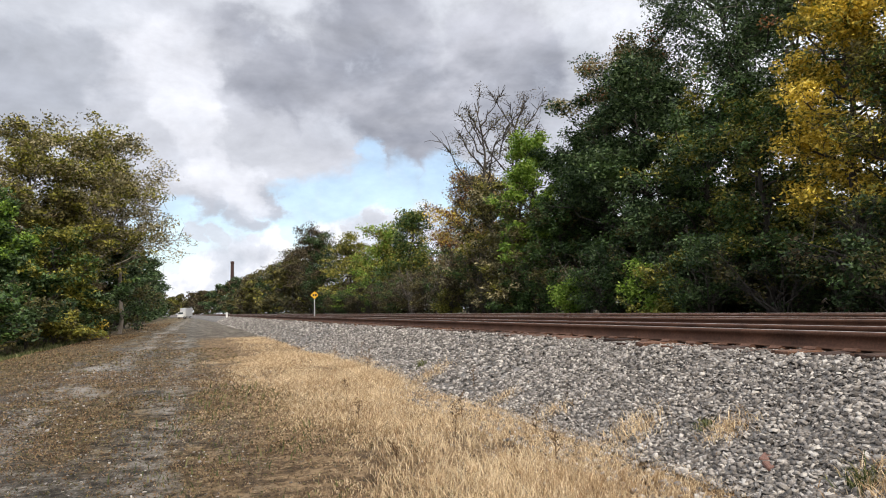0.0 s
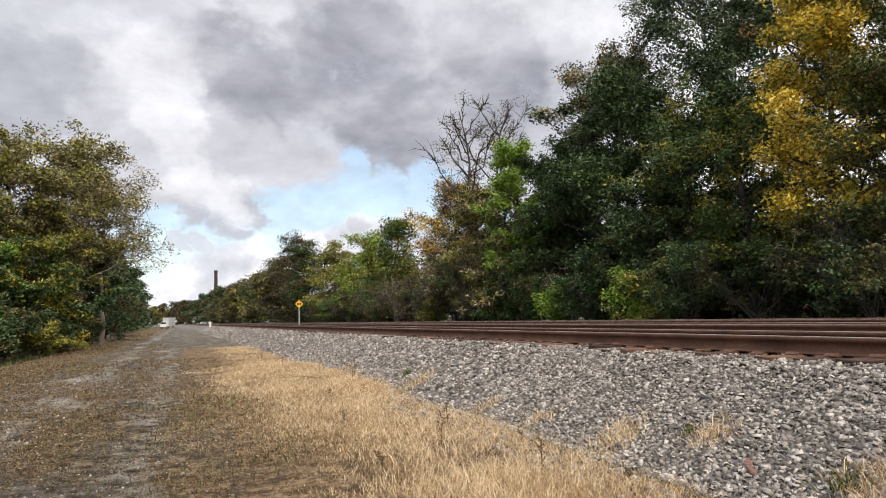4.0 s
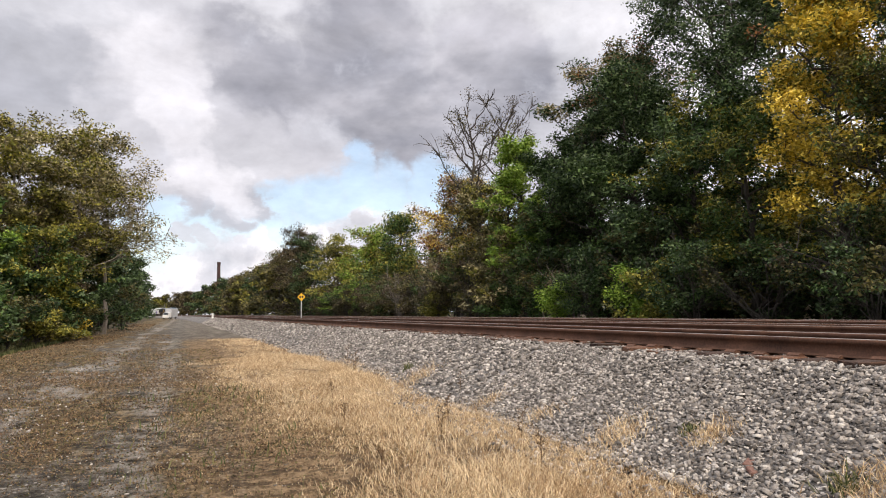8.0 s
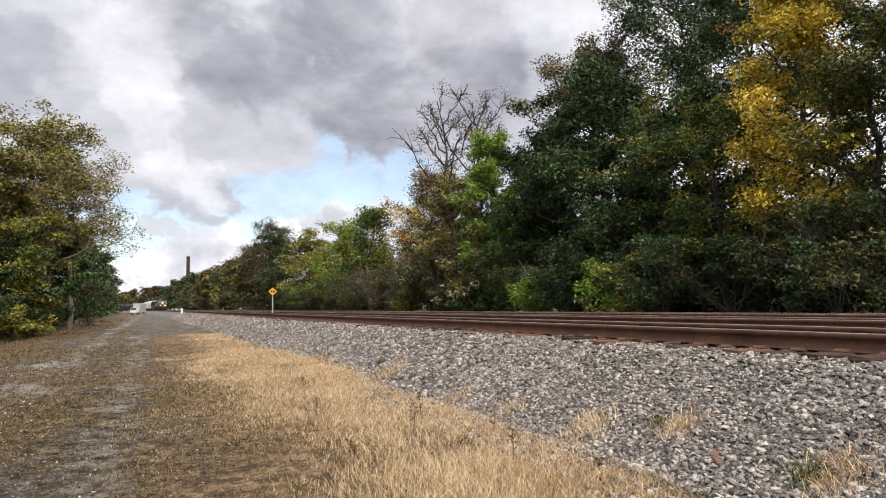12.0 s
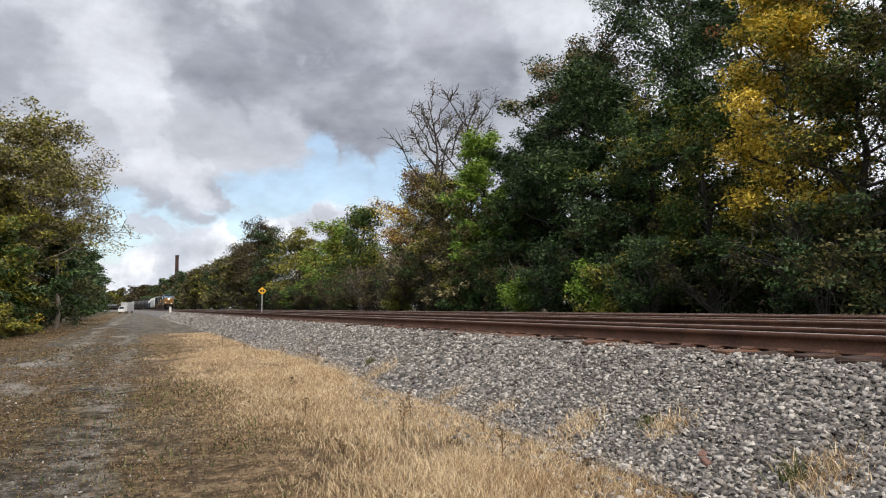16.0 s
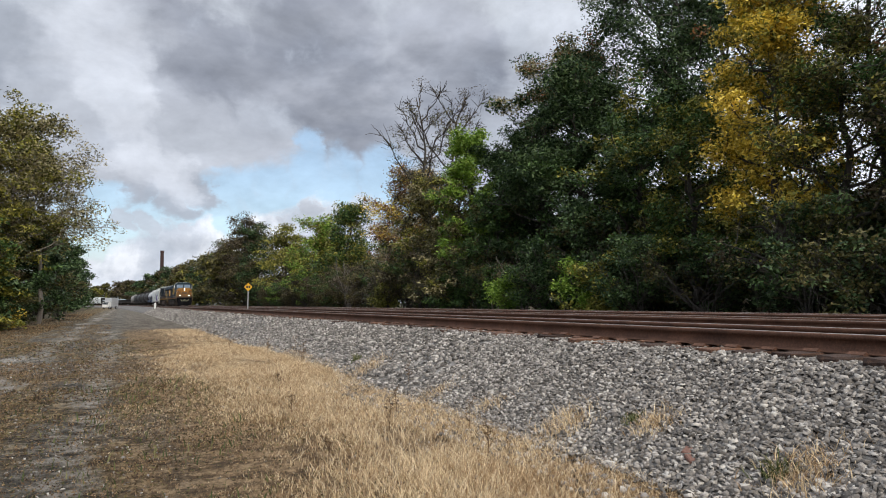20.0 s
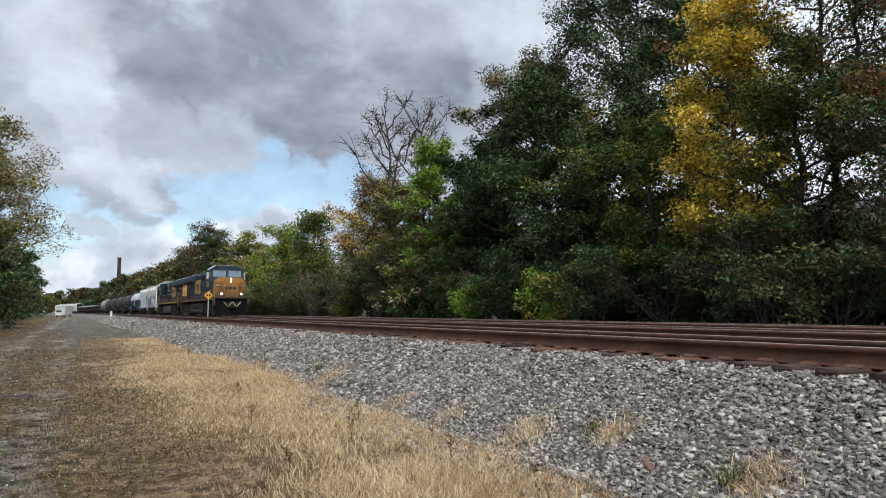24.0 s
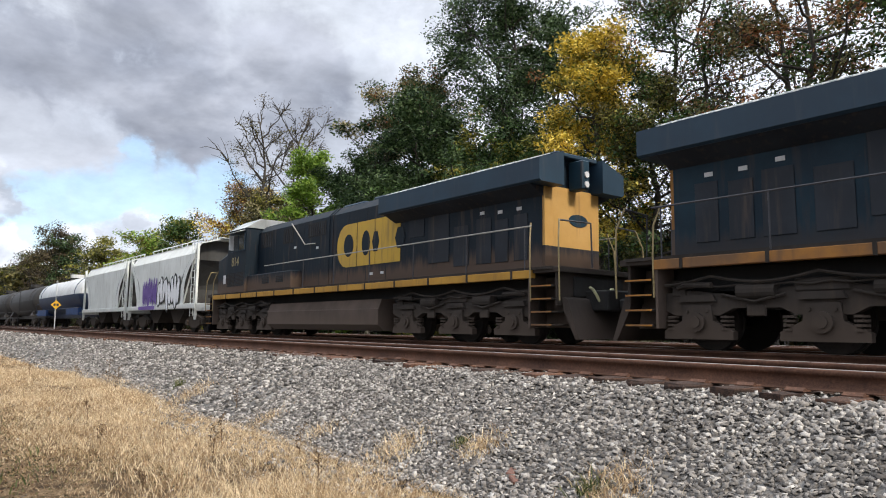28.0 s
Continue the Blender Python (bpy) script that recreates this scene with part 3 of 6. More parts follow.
WALL = [
    ("tall thin tree almost bare of leaves, with pale branches", 24.9, 26, 21.2, 4.8, [("olive", 0.7, 0.2, 0.8), ("brown", 0.3, 0.3, 1)], dict(n=7000, leaf=0.14, count=30, twigs=14, low=0.38, rise=1.0, trunk_r=0.36, forks=2, fluff=0.9)),
    ("lime-green young maple beside the tracks", 28.5, 23, 13.2, 3.3, [("lime", 0.85, 0.1, 1), ("green", 0.15, 0.05, 0.7)], dict(n=22000, leaf=0.19, low=0.1, count=30)),
    ("broad blue-green locust tree beside the tracks", 37.3, 24.5, 15.0, 5.8, [("deep", 0.85, 0.05, 1), ("green", 0.15, 0.05, 0.6)], dict(n=42000, leaf=0.19, count=40, twigs=6, low=0.06, spray=70)),
    ("green tree with yellowing lower boughs", 41.2, 25, 12.8, 4.8, [("deep", 0.45, 0.05, 1), ("green", 0.3, 0.05, 1), ("gold", 0.25, 0.2, 1)], dict(n=30000, leaf=0.18, count=34, low=0.05, spray=50)),
    ("blue-green locust tree leaning over the brush", 31.0, 25.2, 12.6, 4.2, [("deep", 0.75, 0.05, 1), ("green", 0.25, 0.05, 0.8)], dict(n=26000, leaf=0.18, count=32, low=0.06, spray=60)),
    ("blue-green locust tree with reddish crown", 35.6, 26.5, 19.6, 5.2, [("deep", 0.62, 0.1, 0.88), ("rust", 0.12, 0.72, 1), ("straw", 0.26, 0.70, 1)], dict(n=36000, leaf=0.16, count=42, spray=40, rise=0.8)),
    ("blue-green locust tree leaning over the brush", 33.3, 25.5, 15.6, 4.6, [("deep", 0.75, 0.1, 1), ("green", 0.2, 0.05, 0.8), ("straw", 0.05, 0.8, 1)], dict(n=32000, leaf=0.18, low=0.06, count=34, spray=60)),
    ("tall open-crowned green tree behind the locusts", 44.3, 29, 25.0, 6.4, [("deep", 1, 0.4, 1)], dict(n=54000, leaf=0.16, fluff=0.8, low=0.42, trunk_r=0.26, forks=2, count=40, twigs=6)),
    ("tall open-crowned green tree behind the locusts", 48.5, 32, 25.0, 4.0, [("deep", 1, 0.4, 1)], dict(n=16000, leaf=0.2, fluff=0.75, low=0.42, trunk_r=0.3, count=28)),
    ("golden-yellow autumn tree beside the tracks", 51.8, 23.5, 15.6, 3.3, [("yellow", 0.75, 0.3, 1), ("gold", 0.25, 0.1, 1)], dict(n=40000, leaf=0.145, count=34, fluff=0.9)),
    ("yellow-green tree under the taller crowns", 45.5, 23.5, 10.5, 3.2, [("gold", 0.35, 0.2, 1), ("green", 0.5, 0.05, 0.9), ("olive", 0.15, 0, 1)], dict(n=26000, leaf=0.145, low=0.08)),
    ("dark green tree with open branches", 58.5, 26, 20, 4.8, [("green", 0.65, 0.35, 1), ("olive", 0.25, 0.3, 1), ("rust", 0.1, 0.6, 1)], dict(n=34000, leaf=0.135, fluff=0.8, low=0.3, trunk_r=0.22, forks=2, count=36, twigs=7)),
    ("half-bare tree with rusty leaves and dark limbs", 67.0, 25, 19, 5.0, [("rust", 0.6, 0.3, 1), ("olive", 0.4, 0.1, 0.7)], dict(n=15000, leaf=0.135, fluff=0.65, low=0.3, trunk_r=0.24, forks=2, twigs=9, count=30)),
    ("olive tree with many thin branches", 56.0, 23, 10.5, 3.6, [("olive", 0.6, 0.1, 1), ("gold", 0.2, 0.2, 1), ("green", 0.2, 0, 1)], dict(n=26000, leaf=0.125, low=0.1, twigs=8)),
    ("olive tree with many thin branches", 64.0, 23, 9.0, 3.6, [("olive", 0.5, 0.1, 1), ("green", 0.3, 0, 1), ("brown", 0.2, 0, 1)], dict(n=20000, leaf=0.125, low=0.1, twigs=8)),
    ("green tree beside the railway line", 77.0, 24, 16, 5.0, [("green", 0.7, 0.1, 1), ("olive", 0.3, 0.1, 1)], dict(n=18000, leaf=0.16)),
    ("green tree beside the railway line", 92.0, 25, 17, 5.0, [("green", 0.7, 0.1, 1), ("rust", 0.3, 0.1, 1)], dict(n=10000, leaf=0.2)),
    ("green shrubby tree with brown twigs", 29.8, 22.5, 8.5, 3.0, [("green", 0.7, 0.05, 1), ("olive", 0.3, 0.05, 1)], dict(n=16000, leaf=0.17, low=0.06, twigs=7)),
    ("orange-brown autumn tree with bare twigs", 22.4, 26, 16.0, 4.4, [("rust", 0.3, 0.3, 1), ("yellow", 0.2, 0.4, 1), ("straw", 0.3, 0.1, 1), ("olive", 0.2, 0, 1)], dict(n=26000, leaf=0.18, twigs=7, low=0.12, fluff=1.1)),
    ("yellow-green tree in the belt beside the line", 17.2, 25, 15, 3.8, [("gold", 0.4, 0.1, 1), ("green", 0.6, 0.3, 1)], dict(n=14000, leaf=0.24, fluff=1.3, count=28)),
    ("olive shrubby tree with tawny twigs", 23.9, 22.5, 11.8, 4.0, [("olive", 0.5, 0, 1), ("straw", 0.25, 0.2, 1), ("gold", 0.25, 0, 1)], dict(n=20000, leaf=0.18, low=0.06, twigs=7)),
    ("olive shrubby tree with tawny twigs", 26.5, 22, 9.5, 3.4, [("olive", 0.55, 0, 1), ("gold", 0.2, 0, 1), ("straw", 0.25, 0, 1)], dict(n=14000, leaf=0.17, low=0.06, twigs=7)),
    ("yellow-green shrubby tree beside the line", 12.6, 24, 13, 5.0, [("gold", 0.8, 0, 1), ("olive", 0.2, 0, 1)], dict(n=15000, leaf=0.28, low=0.06, fluff=1.3, count=28)),
    ("bright yellow-green tree beside the line", 15.0, 24, 12.5, 4.2, [("gold", 0.6, 0, 1), ("lime", 0.4, 0.2, 1)], dict(n=14000, leaf=0.26, low=0.06, fluff=1.3, count=28)),
    ("brown half-bare tree beside the line", 9.6, 23, 18.5, 5.0, [("brown", 0.7, 0, 1), ("olive", 0.3, 0, 0.8)], dict(n=14000, leaf=0.26, fluff=1.2, count=30)),
    ("dark green tree beside the line", 10.6, 25, 16.5, 4.5, [("deep", 1, 0, 1)], dict(n=9000, leaf=0.32, low=0.06, fluff=1.3, count=28)),
    ("dark brown tree beside the line", 8.0, 23, 15.0, 5.0, [("brown", 0.5, 0, 1), ("deep", 0.5, 0, 1)], dict(n=9000, leaf=0.34, low=0.06, fluff=1.3, count=28)),
]
for k, (label, az, x, h, sp, hues, more) in enumerate(WALL):
    px, py = at(az, x)
    tree(label, px + sway(py)[0], py, h, sp, hues, 100 + k, z=0.4, **more)
FAR_HUES = ([("deep", 0.8, 0, 1), ("olive", 0.2, 0, 1)], [("olive", 0.4, 0, 1), ("brown", 0.6, 0, 1)], [("olive", 0.8, 0, 1), ("gold", 0.2, 0, 1)])
rng = np.random.default_rng(7)
for k, y in enumerate(np.concatenate([np.arange(150, 330, 10.5), np.arange(330, 720, 24)])):
    tree("autumn tree in the far belt beside the line", 23.5 + rng.uniform(-2, 4) + sway(y)[0], y, rng.uniform(12, 17), 6.0, FAR_HUES[int(rng.integers(3))], 200 + k, leaf=0.5 + 0.0008 * y, n=3600, low=0.02, z=0.2, count=20, twigs=2, fluff=1.7,
         group="far belt of trees")
for k, (x, y) in enumerate(((-45, 560), (-30, 640), (-12, 660), (2, 690), (-60, 600), (-28, 520), (-40, 700), (12, 720), (-75, 660))):
    tree("dim green tree closing the far end", x, y, rng.uniform(13, 17), 9.0, FAR_HUES[k % 3], 260 + k, leaf=1.0, n=3000, low=0.02, count=20, twigs=4, fluff=2.0, group="far belt of trees")
# second row that closes the wood
for k, y in enumerate(np.arange(-22, 150, 8.5)):
    tree("green and brown tree in the wood behind", 33 + rng.uniform(-2, 4) + sway(y)[0], y, rng.uniform(9, 13) * (0.5 if y < 26 else 1.0), 5.0, FAR_HUES[k % 3], 300 + k, leaf=0.36, n=5000, low=0.05, z=0.2, count=20, twigs=2, fluff=1.2)
# dark understorey that closes the foot of the wood
for k, y in enumerate(np.concatenate([np.arange(-16, 30, 2.6), np.arange(30, 160, 3.6)])):
    tree("shaded undergrowth at the foot of the wood", 27.5 + rng.uniform(-1.5, 1.5) + sway(y)[0], y, rng.uniform(4.5, 7.5), 3.0, ([("deep", 0.6, 0, 1), ("olive", 0.4, 0, 1)], [("olive", 0.6, 0, 1), ("brown", 0.4, 0, 1)])[k % 2], 600 + k,
         leaf=0.26, n=4200, low=0.03, z=0.2, count=14, twigs=1, trunk_r=0.08, forks=3, category="bush", name="bush", group="undergrowth in the wood")
for k, y in enumerate(np.arange(-14, 44, 2.9)):
    tree("low shaded thicket inside the wood", 31.0 + rng.uniform(-1, 1), y, rng.uniform(3.2, 5.0), 2.6, [("deep", 0.6, 0, 1), ("olive", 0.4, 0, 1)], 660 + k, leaf=0.26, n=3800, low=0.01, z=0.2, rise=0.15, count=20, twigs=1, trunk_r=0.05, forks=4, fluff=1.2,
         category="bush", name="bush", group="undergrowth in the wood")
# brush at the foot of the trees
for k, y in enumerate(np.arange(-14, 112, 2.7)):
    hues = ([("green", 0.7, 0, 1), ("olive", 0.3, 0, 1)], [("olive", 0.6, 0, 1), ("brown", 0.4, 0, 1)], [("lime", 0.35, 0, 1), ("green", 0.65, 0, 1)], [("brown", 0.6, 0, 1), ("olive", 0.4, 0, 1)], [("brown", 0.5, 0, 1), ("olive", 0.5, 0, 1)])[int(rng.integers(5))]
    bare = rng.uniform() < 0.35
    # darker leaf hues stand in for shade on the nearer brush
    if y < 34:
        hues = ([("deep", 0.75, 0, 1), ("brown", 0.25, 0, 1)], [("deep", 0.5, 0, 1), ("olive", 0.5, 0, 1)], [("deep", 0.6, 0, 1), ("green", 0.4, 0, 1)])[k % 3]
    tree("tangle of thin bare stems beside the tracks" if bare else "leafy brush beside the tracks", 21.2 + rng.uniform(-0.5, 1.3) + sway(y)[0], y, rng.uniform(2.6, 6.0), 2.2, hues, 400 + k, leaf=0.14, n=2000 if bare else 5200, low=0.04, z=0.4,
         count=32, twigs=7 if bare else 3, trunk_r=0.05 if bare else 0.04, forks=6, rise=0.9, category="bush", name="bush", bark=PALE_BARK if bare and k % 3 == 0 else BARK, group="brush beside the tracks")
for az, x, h, hue in ((30.6, 20.6, 2.6, "lime"), (36.5, 20.6, 3.4, "lime"), (37.9, 20.6, 3.6, "gold"), (26.2, 20.6, 3.2, "green"), (20.5, 20.8, 2.8, "gold")):
    px, py = at(az, x)
    tree("low leafy bush in fresh yellow-green leaf", px, py, h, 1.6, [(hue, 1, 0, 1)], int(700 + az), leaf=0.15, n=4500, low=0.03, z=0.4, count=20, twigs=3, trunk_r=0.05, forks=4, category="bush", name="bush", group="brush beside the tracks")
# ---- trees beside the lane ----
# deep green low in several crowns puts their shade into the leaf colour
LEFT = [
    ("slender cottonwood losing its olive leaves", -8.2, 60, 16.2, 5.4, [("straw", 0.35, 0.45, 1), ("gold", 0.4, 0.2, 1), ("olive", 0.25, 0.2, 1)], dict(n=26000, leaf=0.2, fluff=1.0, count=38, twigs=6, low=0.3, bark=PALE_BARK)),
    ("slender cottonwood losing its olive leaves", -11.9, 57, 15.4, 4.4, [("straw", 0.35, 0.45, 1), ("gold", 0.4, 0.2, 1), ("olive", 0.25, 0.2, 1)], dict(n=24000, leaf=0.2, fluff=1.0, count=34, low=0.3, bark=PALE_BARK)),
    ("half-bare cottonwood with pale twigs over the lane", -6.4, 66, 13.6, 5.4, [("straw", 0.85, 0.3, 1), ("olive", 0.15, 0.3, 1)], dict(n=17000, leaf=0.18, fluff=0.95, count=34, twigs=10, low=0.46, bark=PALE_BARK, trunk_r=0.2)),
    ("leafy green maple beside the lane", -12.4, 47, 9.6, 4.0, [("lime", 0.25, 0.45, 1), ("green", 0.45, 0, 1), ("deep", 0.3, 0, 0.7)], dict(n=28000, leaf=0.2, low=0.06, spray=60)),
    ("yellow-green maple overhanging the lane", -8.7, 50, 6.4, 3.8, [("gold", 0.45, 0.3, 1), ("green", 0.25, 0.2, 1), ("deep", 0.3, 0, 0.6)], dict(n=24000, leaf=0.2, low=0.12, spray=60)),
    ("olive maple beside the lane", -10.0, 55, 9.4, 4.6, [("olive", 0.45, 0, 1), ("gold", 0.35, 0.35, 1), ("brown", 0.2, 0.3, 1)], dict(n=26000, leaf=0.2, low=0.06, spray=60)),
    ("leafy green maple beside the lane", -15.5, 38, 8.6, 4.4, [("deep", 0.5, 0, 0.8), ("green", 0.3, 0, 1), ("gold", 0.2, 0.5, 1)], dict(n=14000, leaf=0.22, low=0.06)),
    ("olive and yellow maple beside the lane", -8.4, 66, 8.6, 4.2, [("olive", 0.3, 0.3, 1), ("deep", 0.7, 0, 1)], dict(n=18000, leaf=0.24, low=0.05, spray=60)),
    ("dark green tree beside the lane", -8.4, 82, 9.6, 4.2, [("deep", 0.9, 0, 1), ("olive", 0.1, 0, 1)], dict(n=16000, leaf=0.28, low=0.04, fluff=1.2, count=28)),
    ("dark green tree beside the lane", -8.2, 105, 11.2, 4.0, [("deep", 0.95, 0, 1), ("olive", 0.05, 0, 1)], dict(n=13000, leaf=0.32, low=0.04, fluff=1.2, count=28)),
    ("dark green tree beside the lane", -9.2, 135, 10, 4.4, [("deep", 0.9, 0, 1), ("olive", 0.1, 0, 1)], dict(n=9000, leaf=0.42, low=0.04, fluff=1.3, count=28)),
    ("dark green tree beside the lane", -10.5, 170, 9, 4.6, [("deep", 0.8, 0, 1), ("olive", 0.2, 0, 1)], dict(n=6000, leaf=0.5, low=0.04, fluff=1.3, count=28)),
    ("dark green tree beside the lane", -14, 215, 9, 5, [("deep", 0.8, 0, 1), ("olive", 0.2, 0, 1)], dict(n=5000, leaf=0.6, low=0.04, fluff=1.3, count=28)),
    ("dark green tree beside the lane", -21, 270, 10, 6, [("deep", 0.8, 0, 1), ("olive", 0.2, 0, 1)], dict(n=5000, leaf=0.7, low=0.04, fluff=1.3, count=28)),
    ("slender sapling with few leaves beside the lane", -6.0, 80, 4.8, 4.0, [("olive", 1, 0.2, 1)], dict(n=900, leaf=0.19, low=0.3, count=14, twigs=4, trunk_r=0.07, fluff=0.8)),
]
for k, (label, x, y, h, sp, hues, more) in enumerate(LEFT):
    tree(label, x, y, h, sp, hues, 500 + k, **more)
for k, (x, y, h, hue) in enumerate(((-8.2, 40, 2.2, "deep"), (-9.3, 37, 2.6, "green"), (-8.0, 46, 1.8, "gold"), (-7.9, 50, 2.4, "deep"), (-8.4, 56, 2.6, "deep"), (-8.3, 64, 3, "deep"), (-8.3, 74, 3, "deep"), (-10.5, 33, 3.0, "green"), (-9.4, 43, 3.2, "green"), (-8.2, 90, 3, "deep"), (-7.2, 53, 1.1, "yellow"))):
    tree("low bush at the edge of the lane", x, y, h, 1.9, [(hue, 0.7, 0, 1), ("olive", 0.3, 0, 1)], 800 + k, leaf=0.17, n=5000, low=0.02, z=0.0, count=18, twigs=3, trunk_r=0.05, forks=4, category="bush", name="bush", group="bushes beside the lane")

# ---- train ----
def grimy(name, base, mud, low, high, rough=0.5, fade=None, amount=0.9, spec=0.5):
    """Old vehicle paint: faded patches, streaks, and road dirt splashed up from below to a ragged height."""
    m = bpy.data.materials.new(name)
    m.use_nodes = True
    n = Nodes(m.node_tree)
    out, bsdf = n.add("ShaderNodeOutputMaterial"), n.add("ShaderNodeBsdfPrincipled")
    where = n.add("ShaderNodeTexCoord").outputs["Object"]
    split = n.add("ShaderNodeSeparateXYZ")
    n.link(where, split.inputs[0])
    patch = n.noise(where, 0.8, 6, 0.6)
    streak = n.noise(n.vmath("MULTIPLY", where, (2.5, 2.5, 0.25)), 2.2, 5, 0.6)
    speck = n.noise(where, 30, 3)
    col = n.mix(n.band(patch, 0.35, 0.7), base, fade or tuple(c * 1.5 + 0.01 for c in base))
    col = n.mix(n.math("MULTIPLY", n.band(streak, 0.52, 0.72), 0.45), col, mud)
    col = n.mix(n.math("MULTIPLY", n.band(speck, 0.62, 0.75), 0.25), col, mud)
    level = n.math("ADD", split.outputs[2], n.math("MULTIPLY", n.math("SUBTRACT", streak, 0.5), 0.9))
    col = n.mix(n.math("MULTIPLY", n.band(level, high, low), amount), col, mud)
    n.link(col, bsdf.inputs["Base Color"])
    n.link(n.math("ADD", rough, n.math("MULTIPLY", patch, 0.25)), bsdf.inputs["Roughness"])
    bsdf.inputs["Specular IOR Level"].default_value = spec
    b = n.add("ShaderNodeBump")
    b.inputs["Strength"].default_value, b.inputs["Distance"].default_value = 0.12, 0.02
    n.link(n.noise(where, 2.0, 3), b.inputs["Height"])
    n.link(b.outputs[0], bsdf.inputs["Normal"])
    n.link(bsdf.outputs[0], out.inputs[0])
    return m


def glow(name, colour, strength):
    m = bpy.data.materials.new(name)
    m.use_nodes = True
    n = Nodes(m.node_tree)
    out, e = n.add("ShaderNodeOutputMaterial"), n.add("ShaderNodeEmission")
    e.inputs[0].default_value, e.inputs[1].default_value = (*colour, 1), strength
    n.link(e.outputs[0], out.inputs[0])
    return m


MUD = (0.098, 0.064, 0.045)
NAVY = grimy("navy_paint", (0.0055, 0.021, 0.038), MUD, 1.95, 2.55, 0.42, (0.012, 0.038, 0.060), 0.92, 0.3)
NAVY_ROOF = grimy("navy_roof_paint", (0.006, 0.024, 0.046), (0.04, 0.047, 0.06), 0, 0.1, 0.45, (0.012, 0.038, 0.066))
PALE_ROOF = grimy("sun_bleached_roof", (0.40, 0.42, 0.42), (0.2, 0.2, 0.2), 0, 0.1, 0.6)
SHADE_BLUE = grimy("near_black_navy", (0.007, 0.011, 0.018), MUD, 1.5, 1.9, 0.6)
YELLOW = grimy("yellow_paint", (0.225, 0.095, 0.012), (0.085, 0.048, 0.027), 1.6, 2.7, 0.55, (0.30, 0.138, 0.020))
STRIPE = grimy("yellow_sill_paint", (0.15, 0.075, 0.03), (0.08, 0.05, 0.034), 0, 0.1, 0.6, (0.42, 0.175, 0.02))
PALE_YELLOW = grimy("faded_yellow_paint", (0.44, 0.24, 0.055), (0.16, 0.09, 0.05), 1.5, 2.0, 0.5, (0.54, 0.32, 0.10))
STEPB = grimy("dusty_brown_sheet", (0.060, 0.042, 0.032), (0.10, 0.070, 0.052), 0.3, 1.0, 0.8)
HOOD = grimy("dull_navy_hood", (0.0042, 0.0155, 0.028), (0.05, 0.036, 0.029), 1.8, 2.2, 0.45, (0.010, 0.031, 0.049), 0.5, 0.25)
DARK_NAVY = grimy("darker_navy_hood", (0.0035, 0.010, 0.018), MUD, 1.95, 2.35, 0.45, (0.007, 0.017, 0.028), 0.9, 0.25)
OLD_STRIPE = grimy("bright_sill_paint", (0.36, 0.19, 0.025), (0.10, 0.06, 0.036), 0, 0.1, 0.6, (0.48, 0.26, 0.035))
STEEL_RAIL = material("pale_steel_rail", tones((0.26, 0.25, 0.22), (0.40, 0.38, 0.34)), 4, 30, 0.55)
LOGO = grimy("yellow_lettering", (0.55, 0.34, 0.035), MUD, 0, 0.1, 0.5, (0.46, 0.29, 0.05))
GRIME = grimy("dusty_underframe", (0.022, 0.017, 0.0135), (0.070, 0.050, 0.037), 0.3, 1.0, 0.85)
TANKB = grimy("dusty_brown_tank", (0.027, 0.0195, 0.015), (0.058, 0.040, 0.030), 0.3, 1.0, 0.8)
BLACK = grimy("black_steel", (0.008, 0.0075, 0.0075), (0.03, 0.024, 0.02), 0.3, 0.9, 0.7)
WHEEL = material("wheel_steel", tones((0.01, 0.008, 0.007), (0.035, 0.026, 0.02)), 4, 30, 0.8, 0.2)
WIN = material("dark_window_glass", tones((0.012, 0.016, 0.02), (0.02, 0.026, 0.03)), 1, 3, 0.06)
# pale blue base colour stands in for sky mirrored in the glass
WINDSCREEN = material("sky_tinted_glass", tones((0.16, 0.22, 0.30), (0.24, 0.30, 0.38)), 1, 3, 0.05)
DIM_NUMBER = material("weathered_number", tones((0.22, 0.18, 0.09), (0.32, 0.27, 0.14)), 4, 20, 0.6)
RAILING = material("handrail_paint", tones((0.19, 0.145, 0.065), (0.32, 0.25, 0.12)), 4, 30, 0.6)
DARK_RAIL = material("dark_handrail", tones((0.03, 0.03, 0.035), (0.06, 0.06, 0.07)), 4, 30, 0.5)
LAMP = glow("headlamp", (1.0, 0.86, 0.62), 22)
DITCH = glow("ditch_lamp", (1.0, 0.93, 0.82), 14)
NUMBER_YELLOW = material("number_yellow", tones((0.50, 0.34, 0.05), (0.62, 0.45, 0.09)), 4, 20, 0.5)
PLOW_BLACK = grimy("scraped_black_plow", (0.004, 0.004, 0.005), (0.012, 0.010, 0.009), 0.0, 0.3, 0.9, (0.009, 0.009, 0.012), 0.5, 0.1)
LENS = material("unlit_lens", tones((0.5, 0.5, 0.5), (0.7, 0.7, 0.7)), 3, 20, 0.2)
HOSE = material("pale_hose", tones((0.42, 0.40, 0.22), (0.60, 0.58, 0.36)), 4, 30, 0.6)
WHITE_MARK = material("white_stencil", tones((0.5, 0.5, 0.5), (0.7, 0.7, 0.7)), 4, 30, 0.7)
GREY_CAR = grimy("pale_grey_paint", (0.68, 0.70, 0.67), (0.42, 0.38, 0.32), 0.9, 1.4, 0.55, (0.80, 0.82, 0.79), 0.5)
# dark grey carries the recess's shade as well as dirt
SHEET = grimy("shade_and_dirt_sheet", (0.05, 0.05, 0.05), (0.035, 0.03, 0.026), 0.9, 2.2, 0.8)
